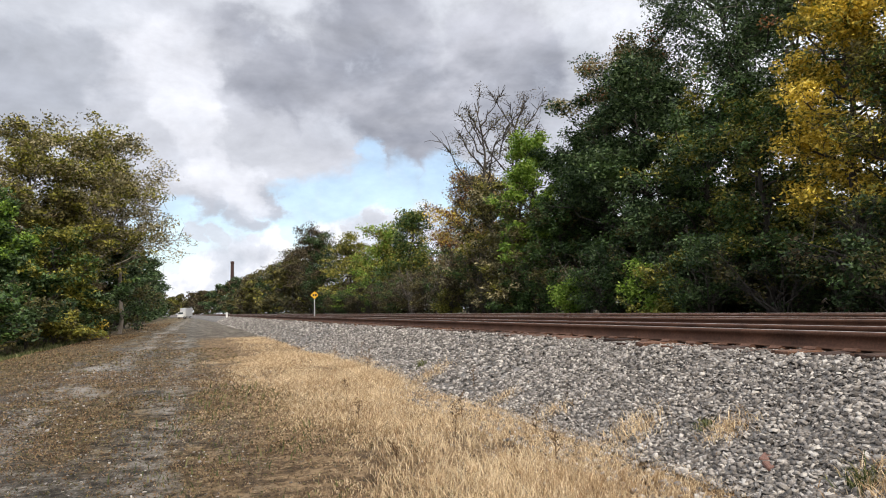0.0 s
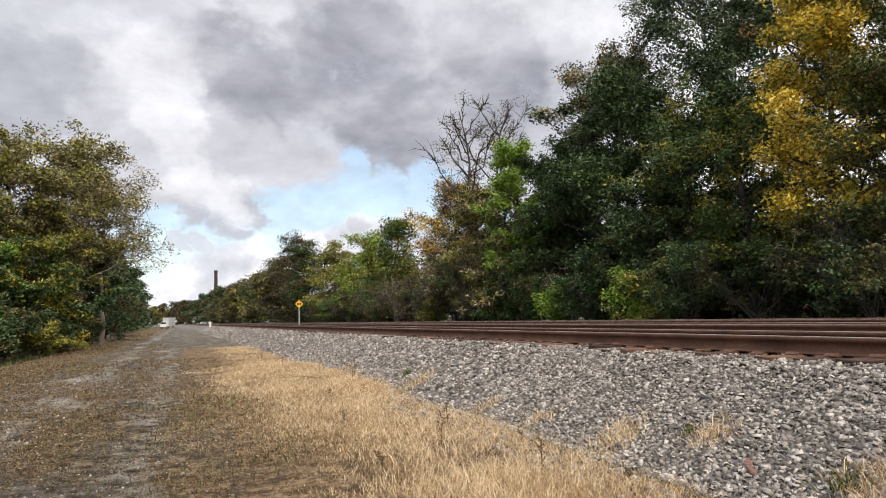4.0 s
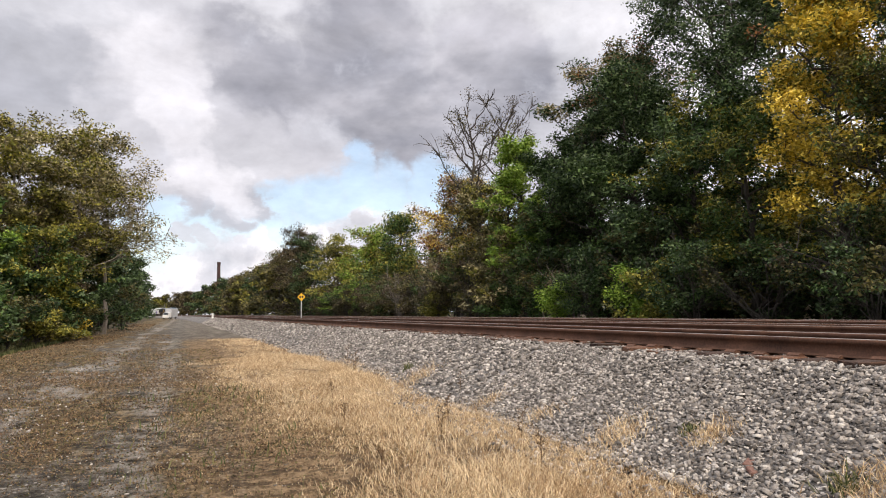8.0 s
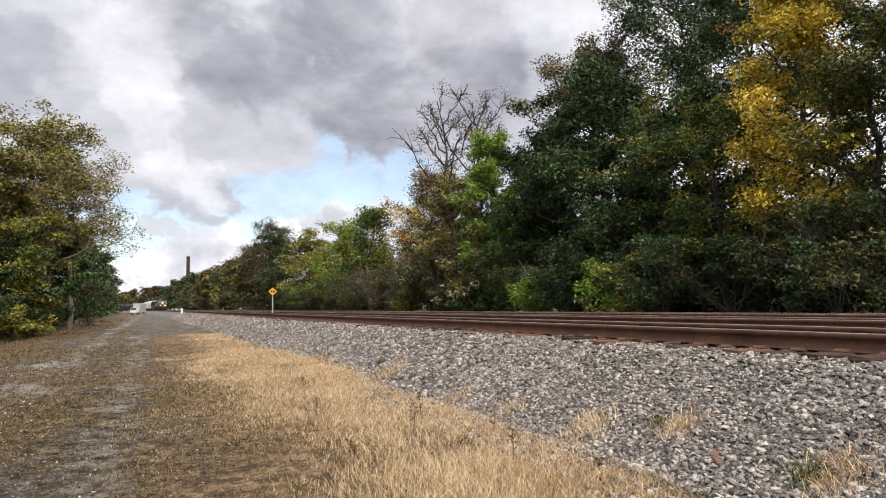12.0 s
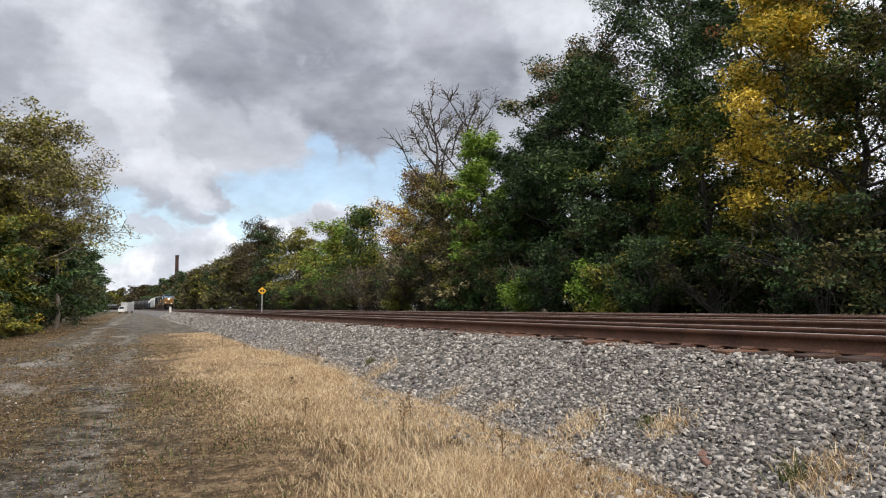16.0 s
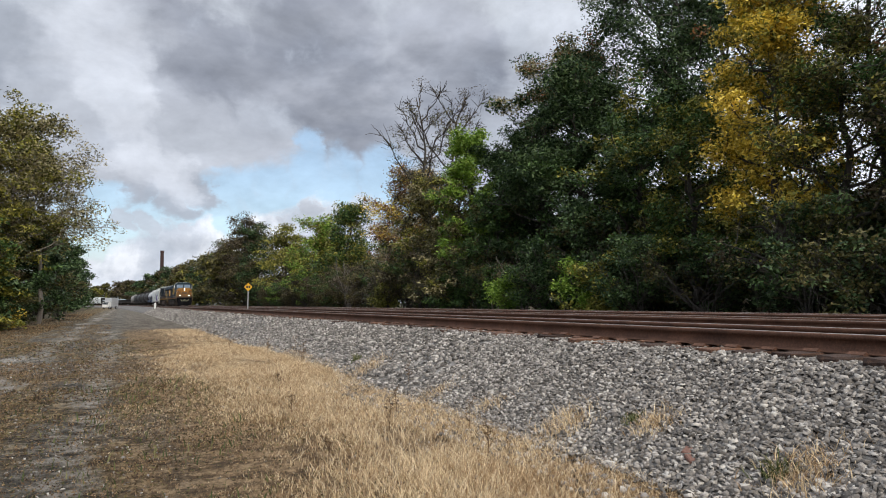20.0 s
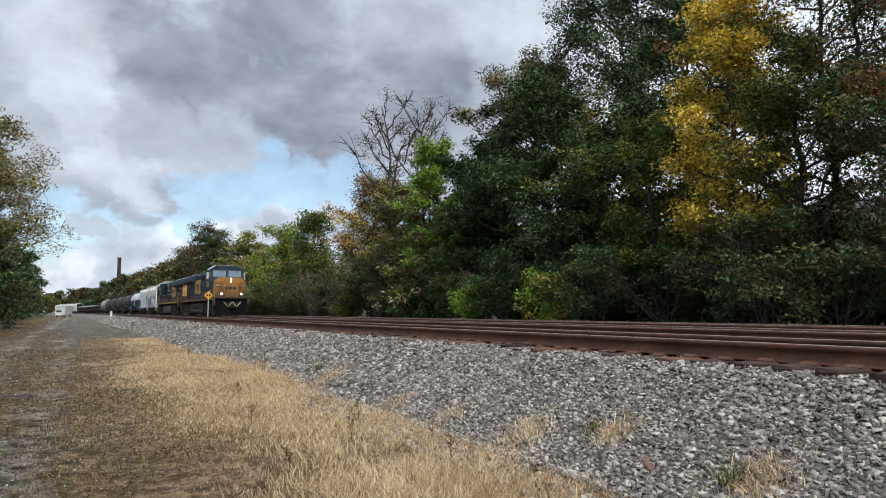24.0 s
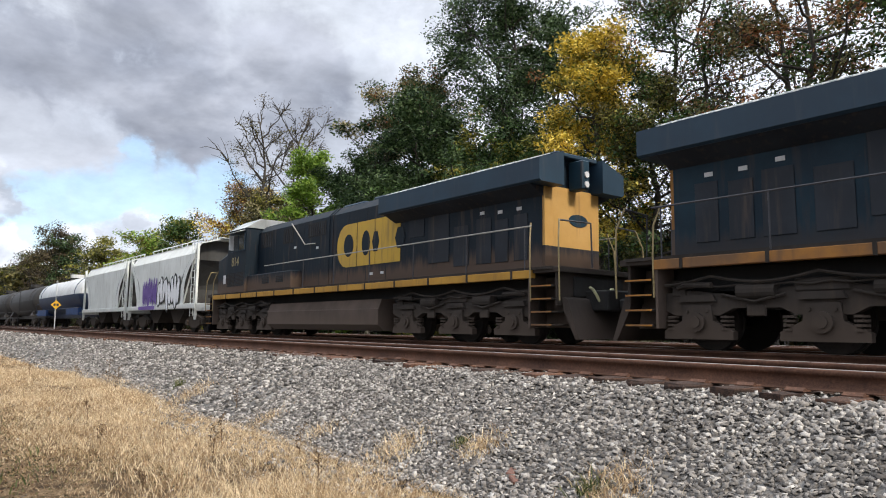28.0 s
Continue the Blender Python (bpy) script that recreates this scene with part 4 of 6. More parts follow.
WHITE_CAR = grimy("white_tank_paint", (0.62, 0.63, 0.63), (0.16, 0.13, 0.10), 0.2, 0.7, 0.4, (0.74, 0.75, 0.75), 0.6)
BLUE_CAR = grimy("dark_blue_tank_paint", (0.012, 0.03, 0.075), (0.06, 0.05, 0.045), 0.6, 1.1, 0.4)
ROYAL = grimy("royal_blue_paint", (0.012, 0.046, 0.15), (0.06, 0.05, 0.045), 0.6, 1.1, 0.5)
TANK_BLACK = grimy("black_tank_paint", (0.018, 0.017, 0.017), (0.075, 0.06, 0.05), 0.9, 1.7, 0.5, (0.035, 0.033, 0.032), 0.7)
TANK_GREY = grimy("grey_tank_paint", (0.26, 0.25, 0.23), (0.12, 0.10, 0.08), 0.9, 1.7, 0.5)
LOAD = grimy("pale_steel_load", (0.40, 0.44, 0.50), (0.2, 0.17, 0.14), 0, 0.1, 0.5)
PURPLE = material("purple_spray", tones((0.13, 0.07, 0.30), (0.22, 0.14, 0.42)), 3, 20, 0.6)
SPRAY = material("white_spray", tones((0.78, 0.78, 0.80), (0.86, 0.86, 0.88)), 3, 20, 0.6)
SPRAY_EDGE = material("black_spray", tones((0.012, 0.012, 0.014), (0.03, 0.03, 0.03)), 3, 20, 0.6)


def slab(bm, u0, u1, z0, z1, x, d=0.012, bevel=0.0):
    """A thin plate standing on the side wall at x."""
    return box(bm, min(x, x + d), max(x, x + d), u0, u1, z0, z1, bevel)


def wheelset(parent, y, r=0.5):
    bm = bmesh.new()
    for s in (-1, 1):
        cyl(bm, (s * 0.69, 0, 0), (s * 0.81, 0, 0), r, 28)
        cyl(bm, (s * 0.66, 0, 0), (s * 0.69, 0, 0), r + 0.03, 28)
        cyl(bm, (s * 0.81, 0, 0), (s * 0.86, 0, 0), r * 0.42, 16, r * 0.3)
    cyl(bm, (-1.1, 0, 0), (1.1, 0, 0), 0.075, 10)
    w = part("wheelset", bm, WHEEL, parent)
    w.location = (0, y, r)
    return w


def loco_truck(root, yc):
    bm = bmesh.new()
    for s in (-1, 1):
        # cast side frame: a deep beam that arches between the axles, broad feet at the axles
        outline = [(-2.85, 1.02), (-2.85, 0.74), (-2.55, 0.62), (-1.70, 0.62), (-1.45, 0.74), (-0.65, 0.74), (-0.42, 0.62), (0.42, 0.62), (0.65, 0.74),
                   (1.45, 0.74), (1.70, 0.62), (2.55, 0.62), (2.85, 0.74), (2.85, 1.02), (2.2, 1.06), (1.25, 0.93), (0.5, 1.08), (-0.5, 1.08), (-1.25, 0.93), (-2.2, 1.06)]
        prism(bm, [(yc + a, b) for a, b in outline], "x", s * 1.06, s * 1.24)
        for a in (-2.1, 0, 2.1):
            prism(bm, [(yc + a + u, v) for u, v in ((-0.26, 0.80), (-0.30, 0.52), (-0.66, 0.34), (-0.66, 0.20), (0.66, 0.20), (0.66, 0.34), (0.30, 0.52), (0.26, 0.80))], "x", s * 1.15, s * 1.30)
            cyl(bm, (s * 1.28, yc + a, 0.50), (s * 1.37, yc + a, 0.50), 0.17, 18)
            cyl(bm, (s * 1.36, yc + a, 0.50), (s * 1.40, yc + a, 0.50), 0.10, 12)
            prism(bm, [(yc + a + u, v) for u, v in ((-0.36, 0.86), (0.36, 0.86), (0.30, 0.98), (-0.30, 0.98))], "x", s * 1.22, s * 1.31)
            for d in (-0.52, 0.52):
                for q in range(4):
                    cyl(bm, (s * 1.22, yc + a + d, 0.36 + q * 0.07), (s * 1.22, yc + a + d, 0.40 + q * 0.07), 0.11, 10)
            for d in (-0.19, 0.19):
                cyl(bm, (s * 1.30, yc + a + d, 0.70), (s * 1.325, yc + a + d, 0.70), 0.035, 6)
        for d in (-1.05, 1.05):
            cyl(bm, (s * 1.24, yc + d - 0.3, 1.02), (s * 1.24, yc + d + 0.35, 1.02), 0.13, 14)
            tube(bm, [(s * 1.27, yc + d - 0.6, 0.98), (s * 1.31, yc + d, 0.84), (s * 1.29, yc + d + 0.5, 0.96)], 0.026, 6)
            box(bm, *sorted((s * 1.2, s * 1.28)), yc + d - 0.16, yc + d + 0.16, 0.60, 0.80, 0.02)
            prism(bm, [(yc + d * 2.35 + u, v) for u, v in ((-0.14, 0.98), (0.14, 0.98), (0.10, 1.25), (-0.10, 1.25))], "x", s * 1.08, s * 1.27)
            tube(bm, [(s * 1.28, yc + d * 2.35, 1.12), (s * 1.33, yc + d * 2.2, 1.16), (s * 1.33, yc + d * 1.7, 1.14)], 0.05, 8)
        box(bm, *sorted((s * 1.0, s * 1.27)), yc - 0.42, yc + 0.42, 0.98, 1.20, 0.03)
        tube(bm, [(s * 1.34, yc + a, 1.30 - 0.13 * abs(math.sin(a * 1.75))) for a in np.linspace(-2.7, 2.7, 37)], 0.026, 5)
        tube(bm, [(s * 1.30, yc + a, 1.12 + 0.02 * math.sin(9 * a)) for a in np.linspace(-2.6, 2.6, 18)], 0.018, 5)
    box(bm, -1.0, 1.0, yc - 0.4, yc + 0.4, 0.55, 1.05)
    t = part("truck", bm, GRIME, root, "dusty cast six-wheel truck")
    for a in (-2.1, 0, 2.1):
        wheelset(t, yc + a, 0.52)


def glyphs(text, size, mat, parent, m, name="number"):
    """Flat characters in the built-in font, as a thin mesh."""
    cu = bpy.data.curves.new(name, "FONT")
    cu.body, cu.size, cu.align_x, cu.align_y, cu.extrude, cu.offset = text, size, "CENTER", "CENTER", 0.004, 0.012 * size
    tmp = bpy.data.objects.new(name, cu)
    me = bpy.data.meshes.new_from_object(tmp)
    bpy.data.objects.remove(tmp)
    me.materials.clear()
    me.materials.append(mat)
    ob = child(name, me, parent)
    ob.matrix_basis = m
    return ob


def disc_plate(bm, s, x, yc, zc, ry, rz, sides=28, d=0.01):
    pts = [(yc + ry * math.cos(t), zc + rz * math.sin(t)) for t in np.arange(sides) * 2 * math.pi / sides]
    return prism(bm, pts, "x", x, x + s * d)


def emblem(root, s, y0, x, front, ground):
    """The yellow emblem on the hood's side as three plain blocks with dark cut-outs. It reads away from the wing on both sides."""
    z0, z1 = 2.27, 3.68
    zc, k = (z0 + z1) / 2, front
    bm = disc_plate(bmesh.new(), s, x, y0 + k * 0.62, zc, 0.62, (z1 - z0) / 2)
    box(bm, *sorted((x, x + s * 0.011)), *sorted((y0 + k * 0.62, y0 + k * 1.22)), z0, z0 + 0.48)
    box(bm, *sorted((x, x + s * 0.011)), *sorted((y0 + k * 0.62, y0 + k * 1.22)), z1 - 0.46, z1)
    part("emblem_disc", bm, LOGO, root, "yellow painted round block")
    bm = bmesh.new()
    box(bm, *sorted((x, x + s * 0.010)), *sorted((y0 + k * 1.26, y0 + k * 2.30)), z0, z1, 0.003)
    part("emblem_block", bm, LOGO, root, "yellow painted block")
    bm = bmesh.new()
    box(bm, *sorted((x, x + s * 0.010)), *sorted((y0 + k * 2.32, y0 + k * 3.65)), z0, z1, 0.003)
    part("emblem_end_block", bm, LOGO, root, "yellow painted block")
    for a, c, r, q, n_sides in ((0.74, 0.0, 0.30, 0.37, 24), (1.78, 0.0, 0.24, 0.40, 16), (2.34, 0.0, 0.20, 0.36, 6), (3.64, 0.0, 0.26, 0.36, 6)):
        part("emblem_cutout", disc_plate(bmesh.new(), s, x + s * 0.012, y0 + k * a, zc + c, r, q, n_sides, 0.004), ground, root)


def locomotive(number, label, lit, reservoirs):
    """A six-axle diesel locomotive; its cab end points along +y, rail top at z = 0."""
    root = tagged(new("diesel_locomotive"), label, "locomotive", "locomotives of the train")
    paint = NAVY if lit else DARK_NAVY
    # underframe and sills
    bm = bmesh.new()
    box(bm, -0.85, 0.85, -10.3, 10.1, 1.05, 1.50, 0.02)
    box(bm, -0.5, 0.5, -10.9, 10.6, 0.75, 1.2, 0.03)
    part("underframe", bm, BLACK, root)
    for s in (-1, 1):
        bm = bmesh.new()
        box(bm, *sorted((s * 1.36, s * 1.52)), -9.6, 9.6, 1.46, 1.64, 0.01)
        part("side_sill", bm, STRIPE if lit else OLD_STRIPE, root, "chipped yellow sill stripe")
        for y in np.arange(-9.0, 9.4, 1.55):
            part("sill_bracket", box(bmesh.new(), *sorted((s * 1.40, s * 1.535)), y - 0.03, y + 0.03, 1.45, 1.65), GRIME, root)
    bm = bmesh.new()
    box(bm, -1.5, 1.5, -10.2, 9.9, 1.64, 1.70)
    part("walkway", bm, GRIME, root)
    # long hood
    def hood_outline(w, z0, z1, c):
        return [(-w, z0), (w, z0), (w, z1 - c), (w - c, z1), (-(w - c), z1), (-w, z1 - c)]
    bm = prism(bmesh.new(), hood_outline(0.98, 1.70, 4.38, 0.28), "y", -9.45, 6.2)
    part("hood", bm, HOOD if lit else DARK_NAVY, root, "faded navy engine hood")
    for y0 in (0.1, 0.34):
        part("hood_rib", prism(bmesh.new(), hood_outline(1.0, 1.70, 4.40, 0.28), "y", y0, y0 + 0.08), HOOD if lit else DARK_NAVY, root)
    # end of the long hood
    bm = prism(bmesh.new(), hood_outline(0.97, 2.25, 3.66, 0.0), "y", -9.52, -9.45)
    part("hood_end", bm, YELLOW if lit else PALE_YELLOW, root, "yellow rear hood end")
    bm = prism(bmesh.new(), hood_outline(0.97, 1.70, 2.25, 0.0), "y", -9.52, -9.45)
    part("hood_end_band", bm, paint, root)
    bm = bmesh.new()
    box(bm, -0.13, 0.13, -9.95, -9.5, 3.60, 4.30, 0.03)
    part("rear_lamp_box", bm, NAVY, root)
    bm = bmesh.new()
    for z in (3.72, 3.95):
        cyl(bm, (0, -9.98, z), (0, -9.94, z), 0.075, 14)
    part("rear_lamp", bm, LENS, root, "pale unlit lens")
    bm = bmesh.new()
    prism(bm, [(0.20 + 0.34 * math.cos(t), 2.92 + 0.15 * math.sin(t)) for t in np.linspace(0.0, 5.98, 20)], "y", -9.535, -9.52)
    part("end_emblem", bm, NAVY, root, "navy oval emblem")
    # radiator wings
    for s in (-1, 1):
        bm = bmesh.new()
        prism(bm, [(s * 0.7, 4.42), (s * 1.52, 4.14), (s * 1.52, 3.66), (s * 1.46, 3.62), (s * 0.7, 3.62)], "y", -9.88, -3.45)
        wing = part("radiator_wing", bm, NAVY_ROOF, root, "overhanging dark blue radiator wing")
        # separate dark sheet: the shade below the wing is put into its colour
        part("wing_underside", prism(bmesh.new(), [(s * 1.44, 3.617), (s * 0.985, 3.40), (s * 0.985, 3.617)], "y", -9.5, -3.6), SHADE_BLUE, wing, "underside coloured dark for its shade")
        bm = bmesh.new()
        for y in np.arange(-9.5, -3.7, 0.22):
            prism(bm, [(s * 0.74, 4.425), (s * 1.44, 4.17), (s * 1.44, 4.19), (s * 0.74, 4.445)], "y", y, y + 0.12)
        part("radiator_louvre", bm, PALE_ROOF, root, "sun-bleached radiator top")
    bm = bmesh.new()
    box(bm, -0.72, 0.72, -9.7, -3.5, 4.36, 4.46, 0.02)
    box(bm, -0.5, 0.5, -3.0, -1.6, 4.36, 4.55, 0.05)
    box(bm, -0.35, 0.35, -0.8, 0.6, 4.36, 4.58, 0.06)
    part("roof_fan_box", bm, NAVY_ROOF, root)
    # hood doors, vents and marks on both sides
    for s in (-1, 1):
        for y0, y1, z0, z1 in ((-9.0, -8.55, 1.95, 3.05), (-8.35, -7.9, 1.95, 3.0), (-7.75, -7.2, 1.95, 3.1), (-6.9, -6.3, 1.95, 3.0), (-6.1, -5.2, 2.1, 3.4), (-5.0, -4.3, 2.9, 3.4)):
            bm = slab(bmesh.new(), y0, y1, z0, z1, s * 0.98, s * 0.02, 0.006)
            part("hood_door", bm, SHADE_BLUE, root, "near-black navy door panel")
        for y0, y1, z0, z1 in ((0.6, 1.9, 3.50, 4.0), (3.1, 3.9, 3.45, 4.02), (4.9, 5.8, 3.45, 4.05)):
            bm = slab(bmesh.new(), y0, y1, z0, z1, s * 0.98, s * 0.012)
            g = part("air_grille", bm, BLACK, root, "black air intake grille")
            for y in np.arange(y0 + 0.12, y1 - 0.04, 0.16):
                part("grille_bar", slab(bmesh.new(), y, y + 0.035, z0 + 0.04, z1 - 0.04, s * 0.992, s * 0.014), SHADE_BLUE, g)
        for y0 in (-3.1, -2.0, -0.9, 1.0, 2.2, 3.4, 4.6):
            part("panel_seam", slab(bmesh.new(), y0, y0 + 0.02, 1.75, 4.05, s * 0.98, s * 0.008), SHADE_BLUE, root)
        for y0, z0 in ((-8.8, 3.15), (-8.15, 3.15), (-7.5, 3.2), (-4.2, 3.55), (1.1, 3.05), (2.8, 3.2), (-2.4, 1.95), (-3.0, 1.95)):
            part("warning_label", slab(bmesh.new(), y0, y0 + 0.16, z0, z0 + 0.08, s * 0.98, s * 0.014), WHITE_MARK, root, "small white label")
        # low equipment box with louvres ahead of the engine
        bm = box(bmesh.new(), *sorted((s * 0.9, s * 1.42)), 2.3, 6.15, 1.70, 2.35, 0.03)
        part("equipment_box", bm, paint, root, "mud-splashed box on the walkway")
        for y0 in (2.9, 4.1):
            g = part("louvre", slab(bmesh.new(), y0, y0 + 0.6, 1.95, 2.2, s * 1.42, s * 0.01), SHADE_BLUE, root)
            for z in np.arange(1.97, 2.19, 0.06):
                part("slat", slab(bmesh.new(), y0 + 0.03, y0 + 0.57, z, z + 0.025, s * 1.43, s * 0.012), GRIME, g)
        emblem(root, s, -3.80 if s > 0 else -0.2, s * 0.982, s, HOOD if lit else DARK_NAVY)
        # handrail along the walkway, rising to the cab
        bm = bmesh.new()
        if lit:
            tube(bm, [(s * 1.5, -9.6, 2.62), (s * 1.5, -3, 2.62), (s * 1.5, 1.5, 2.62), (s * 1.5, 2.1, 3.15), (s * 1.5, 5.7, 3.2)], 0.018)
        else:
            tube(bm, [(s * 1.5, -9.6, 2.62), (s * 1.5, -3, 2.62), (s * 1.5, 1.5, 2.62), (s * 1.5, 4.4, 2.62)], 0.018)
            tube(bm, [(s * 1.02, 1.3, 3.25), (s * 1.05, 2.0, 3.27), (s * 1.05, 3.1, 4.15)], 0.022)
        part("handrail", bm, DARK_RAIL if lit else STEEL_RAIL, root)
        for y in (-9.4, -7.4, -5.2, -3.0, -0.9, 1.2):
            part("handrail_post", cyl(bmesh.new(), (s * 1.5, y, 1.66), (s * 1.5, y, 2.62), 0.016, 6), DARK_RAIL, root)
    # cab
    side = [(6.15, 1.70), (8.05, 1.70), (8.05, 3.55), (7.95, 4.3), (6.15, 4.3)]
    bm = prism(bmesh.new(), side, "x", -1.52, 1.52)
    prism(bm, [(-1.52, 4.3), (1.52, 4.3), (0.95, 4.66), (-0.95, 4.66)], "y", 6.12, 7.93)
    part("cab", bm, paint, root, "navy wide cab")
    bm = prism(bmesh.new(), [(-1.56, 4.285), (-1.50, 4.33), (-0.95, 4.675), (0.95, 4.675), (1.50, 4.33), (1.56, 4.285), (0.96, 4.69), (-0.96, 4.69)], "y", 6.1, 7.85)
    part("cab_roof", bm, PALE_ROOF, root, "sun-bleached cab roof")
    for s in (-1, 1):
        bm = slab(bmesh.new(), 6.3, 7.6, 3.42, 4.08, s * 1.52, s * 0.012)
        w = part("cab_window", bm, WIN, root, "dark cab side window")
        for a, b, c, d in ((6.25, 7.65, 3.37, 3.43), (6.25, 7.65, 4.07, 4.13), (6.25, 6.31, 3.43, 4.07), (7.59, 7.65, 3.43, 4.07), (6.9, 6.96, 3.43, 4.07)):
            part("window_frame", slab(bmesh.new(), a + 0.012, b - 0.012, c + 0.012, d - 0.012, s * 1.52, s * 0.025), NAVY_ROOF, w)
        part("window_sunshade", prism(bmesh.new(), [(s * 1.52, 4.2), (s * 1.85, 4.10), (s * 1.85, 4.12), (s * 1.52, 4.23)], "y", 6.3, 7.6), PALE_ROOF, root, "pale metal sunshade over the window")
        part("wind_deflector", box(bmesh.new(), *sorted((s * 1.53, s * 1.72)), 7.42, 7.46, 3.45, 4.06), WHITE_MARK, root, "pale upright wind deflector")
        part("quarter_window", slab(bmesh.new(), 7.72, 7.92, 3.6, 4.08, s * 1.52, s * 0.012), WIN, root)
        for y0 in (6.25, 7.15):
            g = part("cab_louvre", slab(bmesh.new(), y0, y0 + 0.85, 1.95, 2.5, s * 1.52, s * 0.012), SHADE_BLUE, root)
            for z in np.arange(1.98, 2.48, 0.055):
                part("slat", slab(bmesh.new(), y0 + 0.04, y0 + 0.81, z, z + 0.022, s * 1.53, s * 0.012), GRIME, g)
        part("side_placard", slab(bmesh.new(), 8.15, 8.4, 2.1, 2.45, s * 1.52, s * 0.012), WHITE_MARK, root, "small white placard")
        if number == "5263":
            glyphs(number, 0.68, NUMBER_YELLOW, root, Matrix.Translation((s * 1.525, 7.1, 2.94)) @ pose(0, 0, 0, 90, 0, 90 * s))
        else:
            glyphs(number, 0.50, DIM_NUMBER, root, Matrix.Translation((s * 1.525, 7.2, 2.95)) @ pose(0, 0, 0, 90, 0, 90 * s))
    # windscreens in the cab's front, above the nose
    for x0, x1 in ((-1.25, -0.12), (0.12, 1.25)):
        w = part("windscreen", prism(bmesh.new(), [(8.062, 3.62), (7.985, 4.2), (7.973, 4.2), (8.05, 3.62)], "x", x0, x1), WINDSCREEN, root, "windscreen with the sky's reflection in its colour")
        part("wiper", tube(bmesh.new(), [(x0 + 0.25, 8.05, 4.22), (x0 + 0.55, 8.07, 3.85)], 0.012, 5), BLACK, w)
        for a, b, c, d in ((x0 - 0.05, x1 + 0.05, 3.56, 3.62), (x0 - 0.05, x1 + 0.05, 4.2, 4.26)):
            part("windscreen_frame", box(bmesh.new(), a, b, 8.0, 8.075 if c < 4 else 8.0 + 0.01, c, d), NAVY_ROOF, w)
    # nose: flat blue flanks, top falling forward, yellow chamfered front
    bm = bmesh.new()
    back = [bm.verts.new(v) for v in ((-1.5, 8.05, 1.70), (1.5, 8.05, 1.70), (1.5, 8.05, 3.30), (1.15, 8.05, 3.60), (-1.15, 8.05, 3.60), (-1.5, 8.05, 3.30))]
    fore = [bm.verts.new(v) for v in ((-1.42, 9.30, 1.70), (1.42, 9.30, 1.70), (1.42, 9.30, 3.10), (1.0, 9.35, 3.50), (-1.0, 9.35, 3.50), (-1.42, 9.30, 3.10))]
    for i in range(6):
        j = (i + 1) % 6
        bm.faces.new((back[i], back[j], fore[j], fore[i]))
    bmesh.ops.recalc_face_normals(bm, faces=bm.faces)
    part("nose", bm, paint, root, "navy flanks of the short nose")
    bm = bmesh.new()
    rim = [bm.verts.new(v) for v in ((-1.42, 9.302, 1.70), (1.42, 9.302, 1.70), (1.42, 9.302, 3.10), (1.0, 9.352, 3.50), (-1.0, 9.352, 3.50), (-1.42, 9.302, 3.10))]
    face = [bm.verts.new(v) for v in ((-0.55, 9.72, 1.70), (0.55, 9.72, 1.70), (0.55, 9.68, 3.12), (0.42, 9.63, 3.47), (-0.42, 9.63, 3.47), (-0.55, 9.68, 3.12))]
    for i in range(6):
        j = (i + 1) % 6
        bm.faces.new((rim[i], rim[j], face[j], face[i]))
    bm.faces.new(face)
    bmesh.ops.recalc_face_normals(bm, faces=bm.faces)
    part("nose_front", bm, YELLOW, root, "yellow nose front streaked with dirt")
    part("lamp_housing", box(bmesh.new(), -0.13, 0.13, 9.56, 9.76, 3.02, 3.46, 0.03), BLACK, root)
    part("nose_door", box(bmesh.new(), -0.50, 0.02, 9.67, 9.735, 1.75, 2.9, 0.01), YELLOW, root)
    for x0, x1, z0, z1 in ((-0.46, -0.20, 2.40, 2.66), (-0.12, 0.12, 2.40, 2.66), (0.20, 0.46, 2.40, 2.66)):
        part("nose_emblem", box(bmesh.new(), x0, x1, 9.675, 9.745, z0, z1, 0.01), NAVY, root, "dark block of the nose emblem")
    # the emblem's round block wraps onto the chamfer
    for s in (-1, 1):
        bm = bmesh.new()
        ring = [(-s * 0.19 * math.cos(t), 0.17 * math.sin(t)) for t in np.linspace(0.5, 2 * math.pi - 0.5, 18)]
        hole = [(-s * 0.10 * math.cos(t), 0.085 * math.sin(t)) for t in np.linspace(0.6, 2 * math.pi - 0.6, 18)]
        prism(bm, ring + hole[::-1], "y", -0.006, 0.006)
        em = part("nose_emblem", bm, NAVY, root, "dark round block of the nose emblem")
        em.matrix_basis = Matrix.Translation((s * 0.80, 9.602, 2.53)) @ pose(0, 0, 0, 1.5, 0, -s * 25.6)
    for z in (1.95, 2.25, 3.0):
        part("nose_grab", tube(bmesh.new(), [(0.50, 9.69, z), (0.50, 9.77, z), (0.22, 9.77, z), (0.22, 9.69, z)], 0.014, 5), YELLOW, root)
    for z in (3.13, 3.34):
        part("headlamp", cyl(bmesh.new(), (0, 9.75, z), (0, 9.775, z), 0.075, 16), LAMP if lit else LENS, root, "lit headlamp" if lit else "")
    for x in (-0.85, 0.85):
        part("ditch_lamp_box", box(bmesh.new(), x - 0.14, x + 0.14, 9.95, 10.15, 1.86, 2.12, 0.02), BLACK, root)
        part("ditch_lamp", cyl(bmesh.new(), (x, 10.14, 2.0), (x, 10.165, 2.0), 0.08, 16), DITCH if lit else LENS, root, "lit ditch lamp" if lit else "")
    for s in (-1, 1):
        nb = part("number_board", prism(bmesh.new(), [(s * 1.37, 9.345), (s * 0.97, 9.537), (s * 0.95, 9.48), (s * 1.35, 9.30)], "z", 2.66, 2.88), BLACK, root, "black number board")
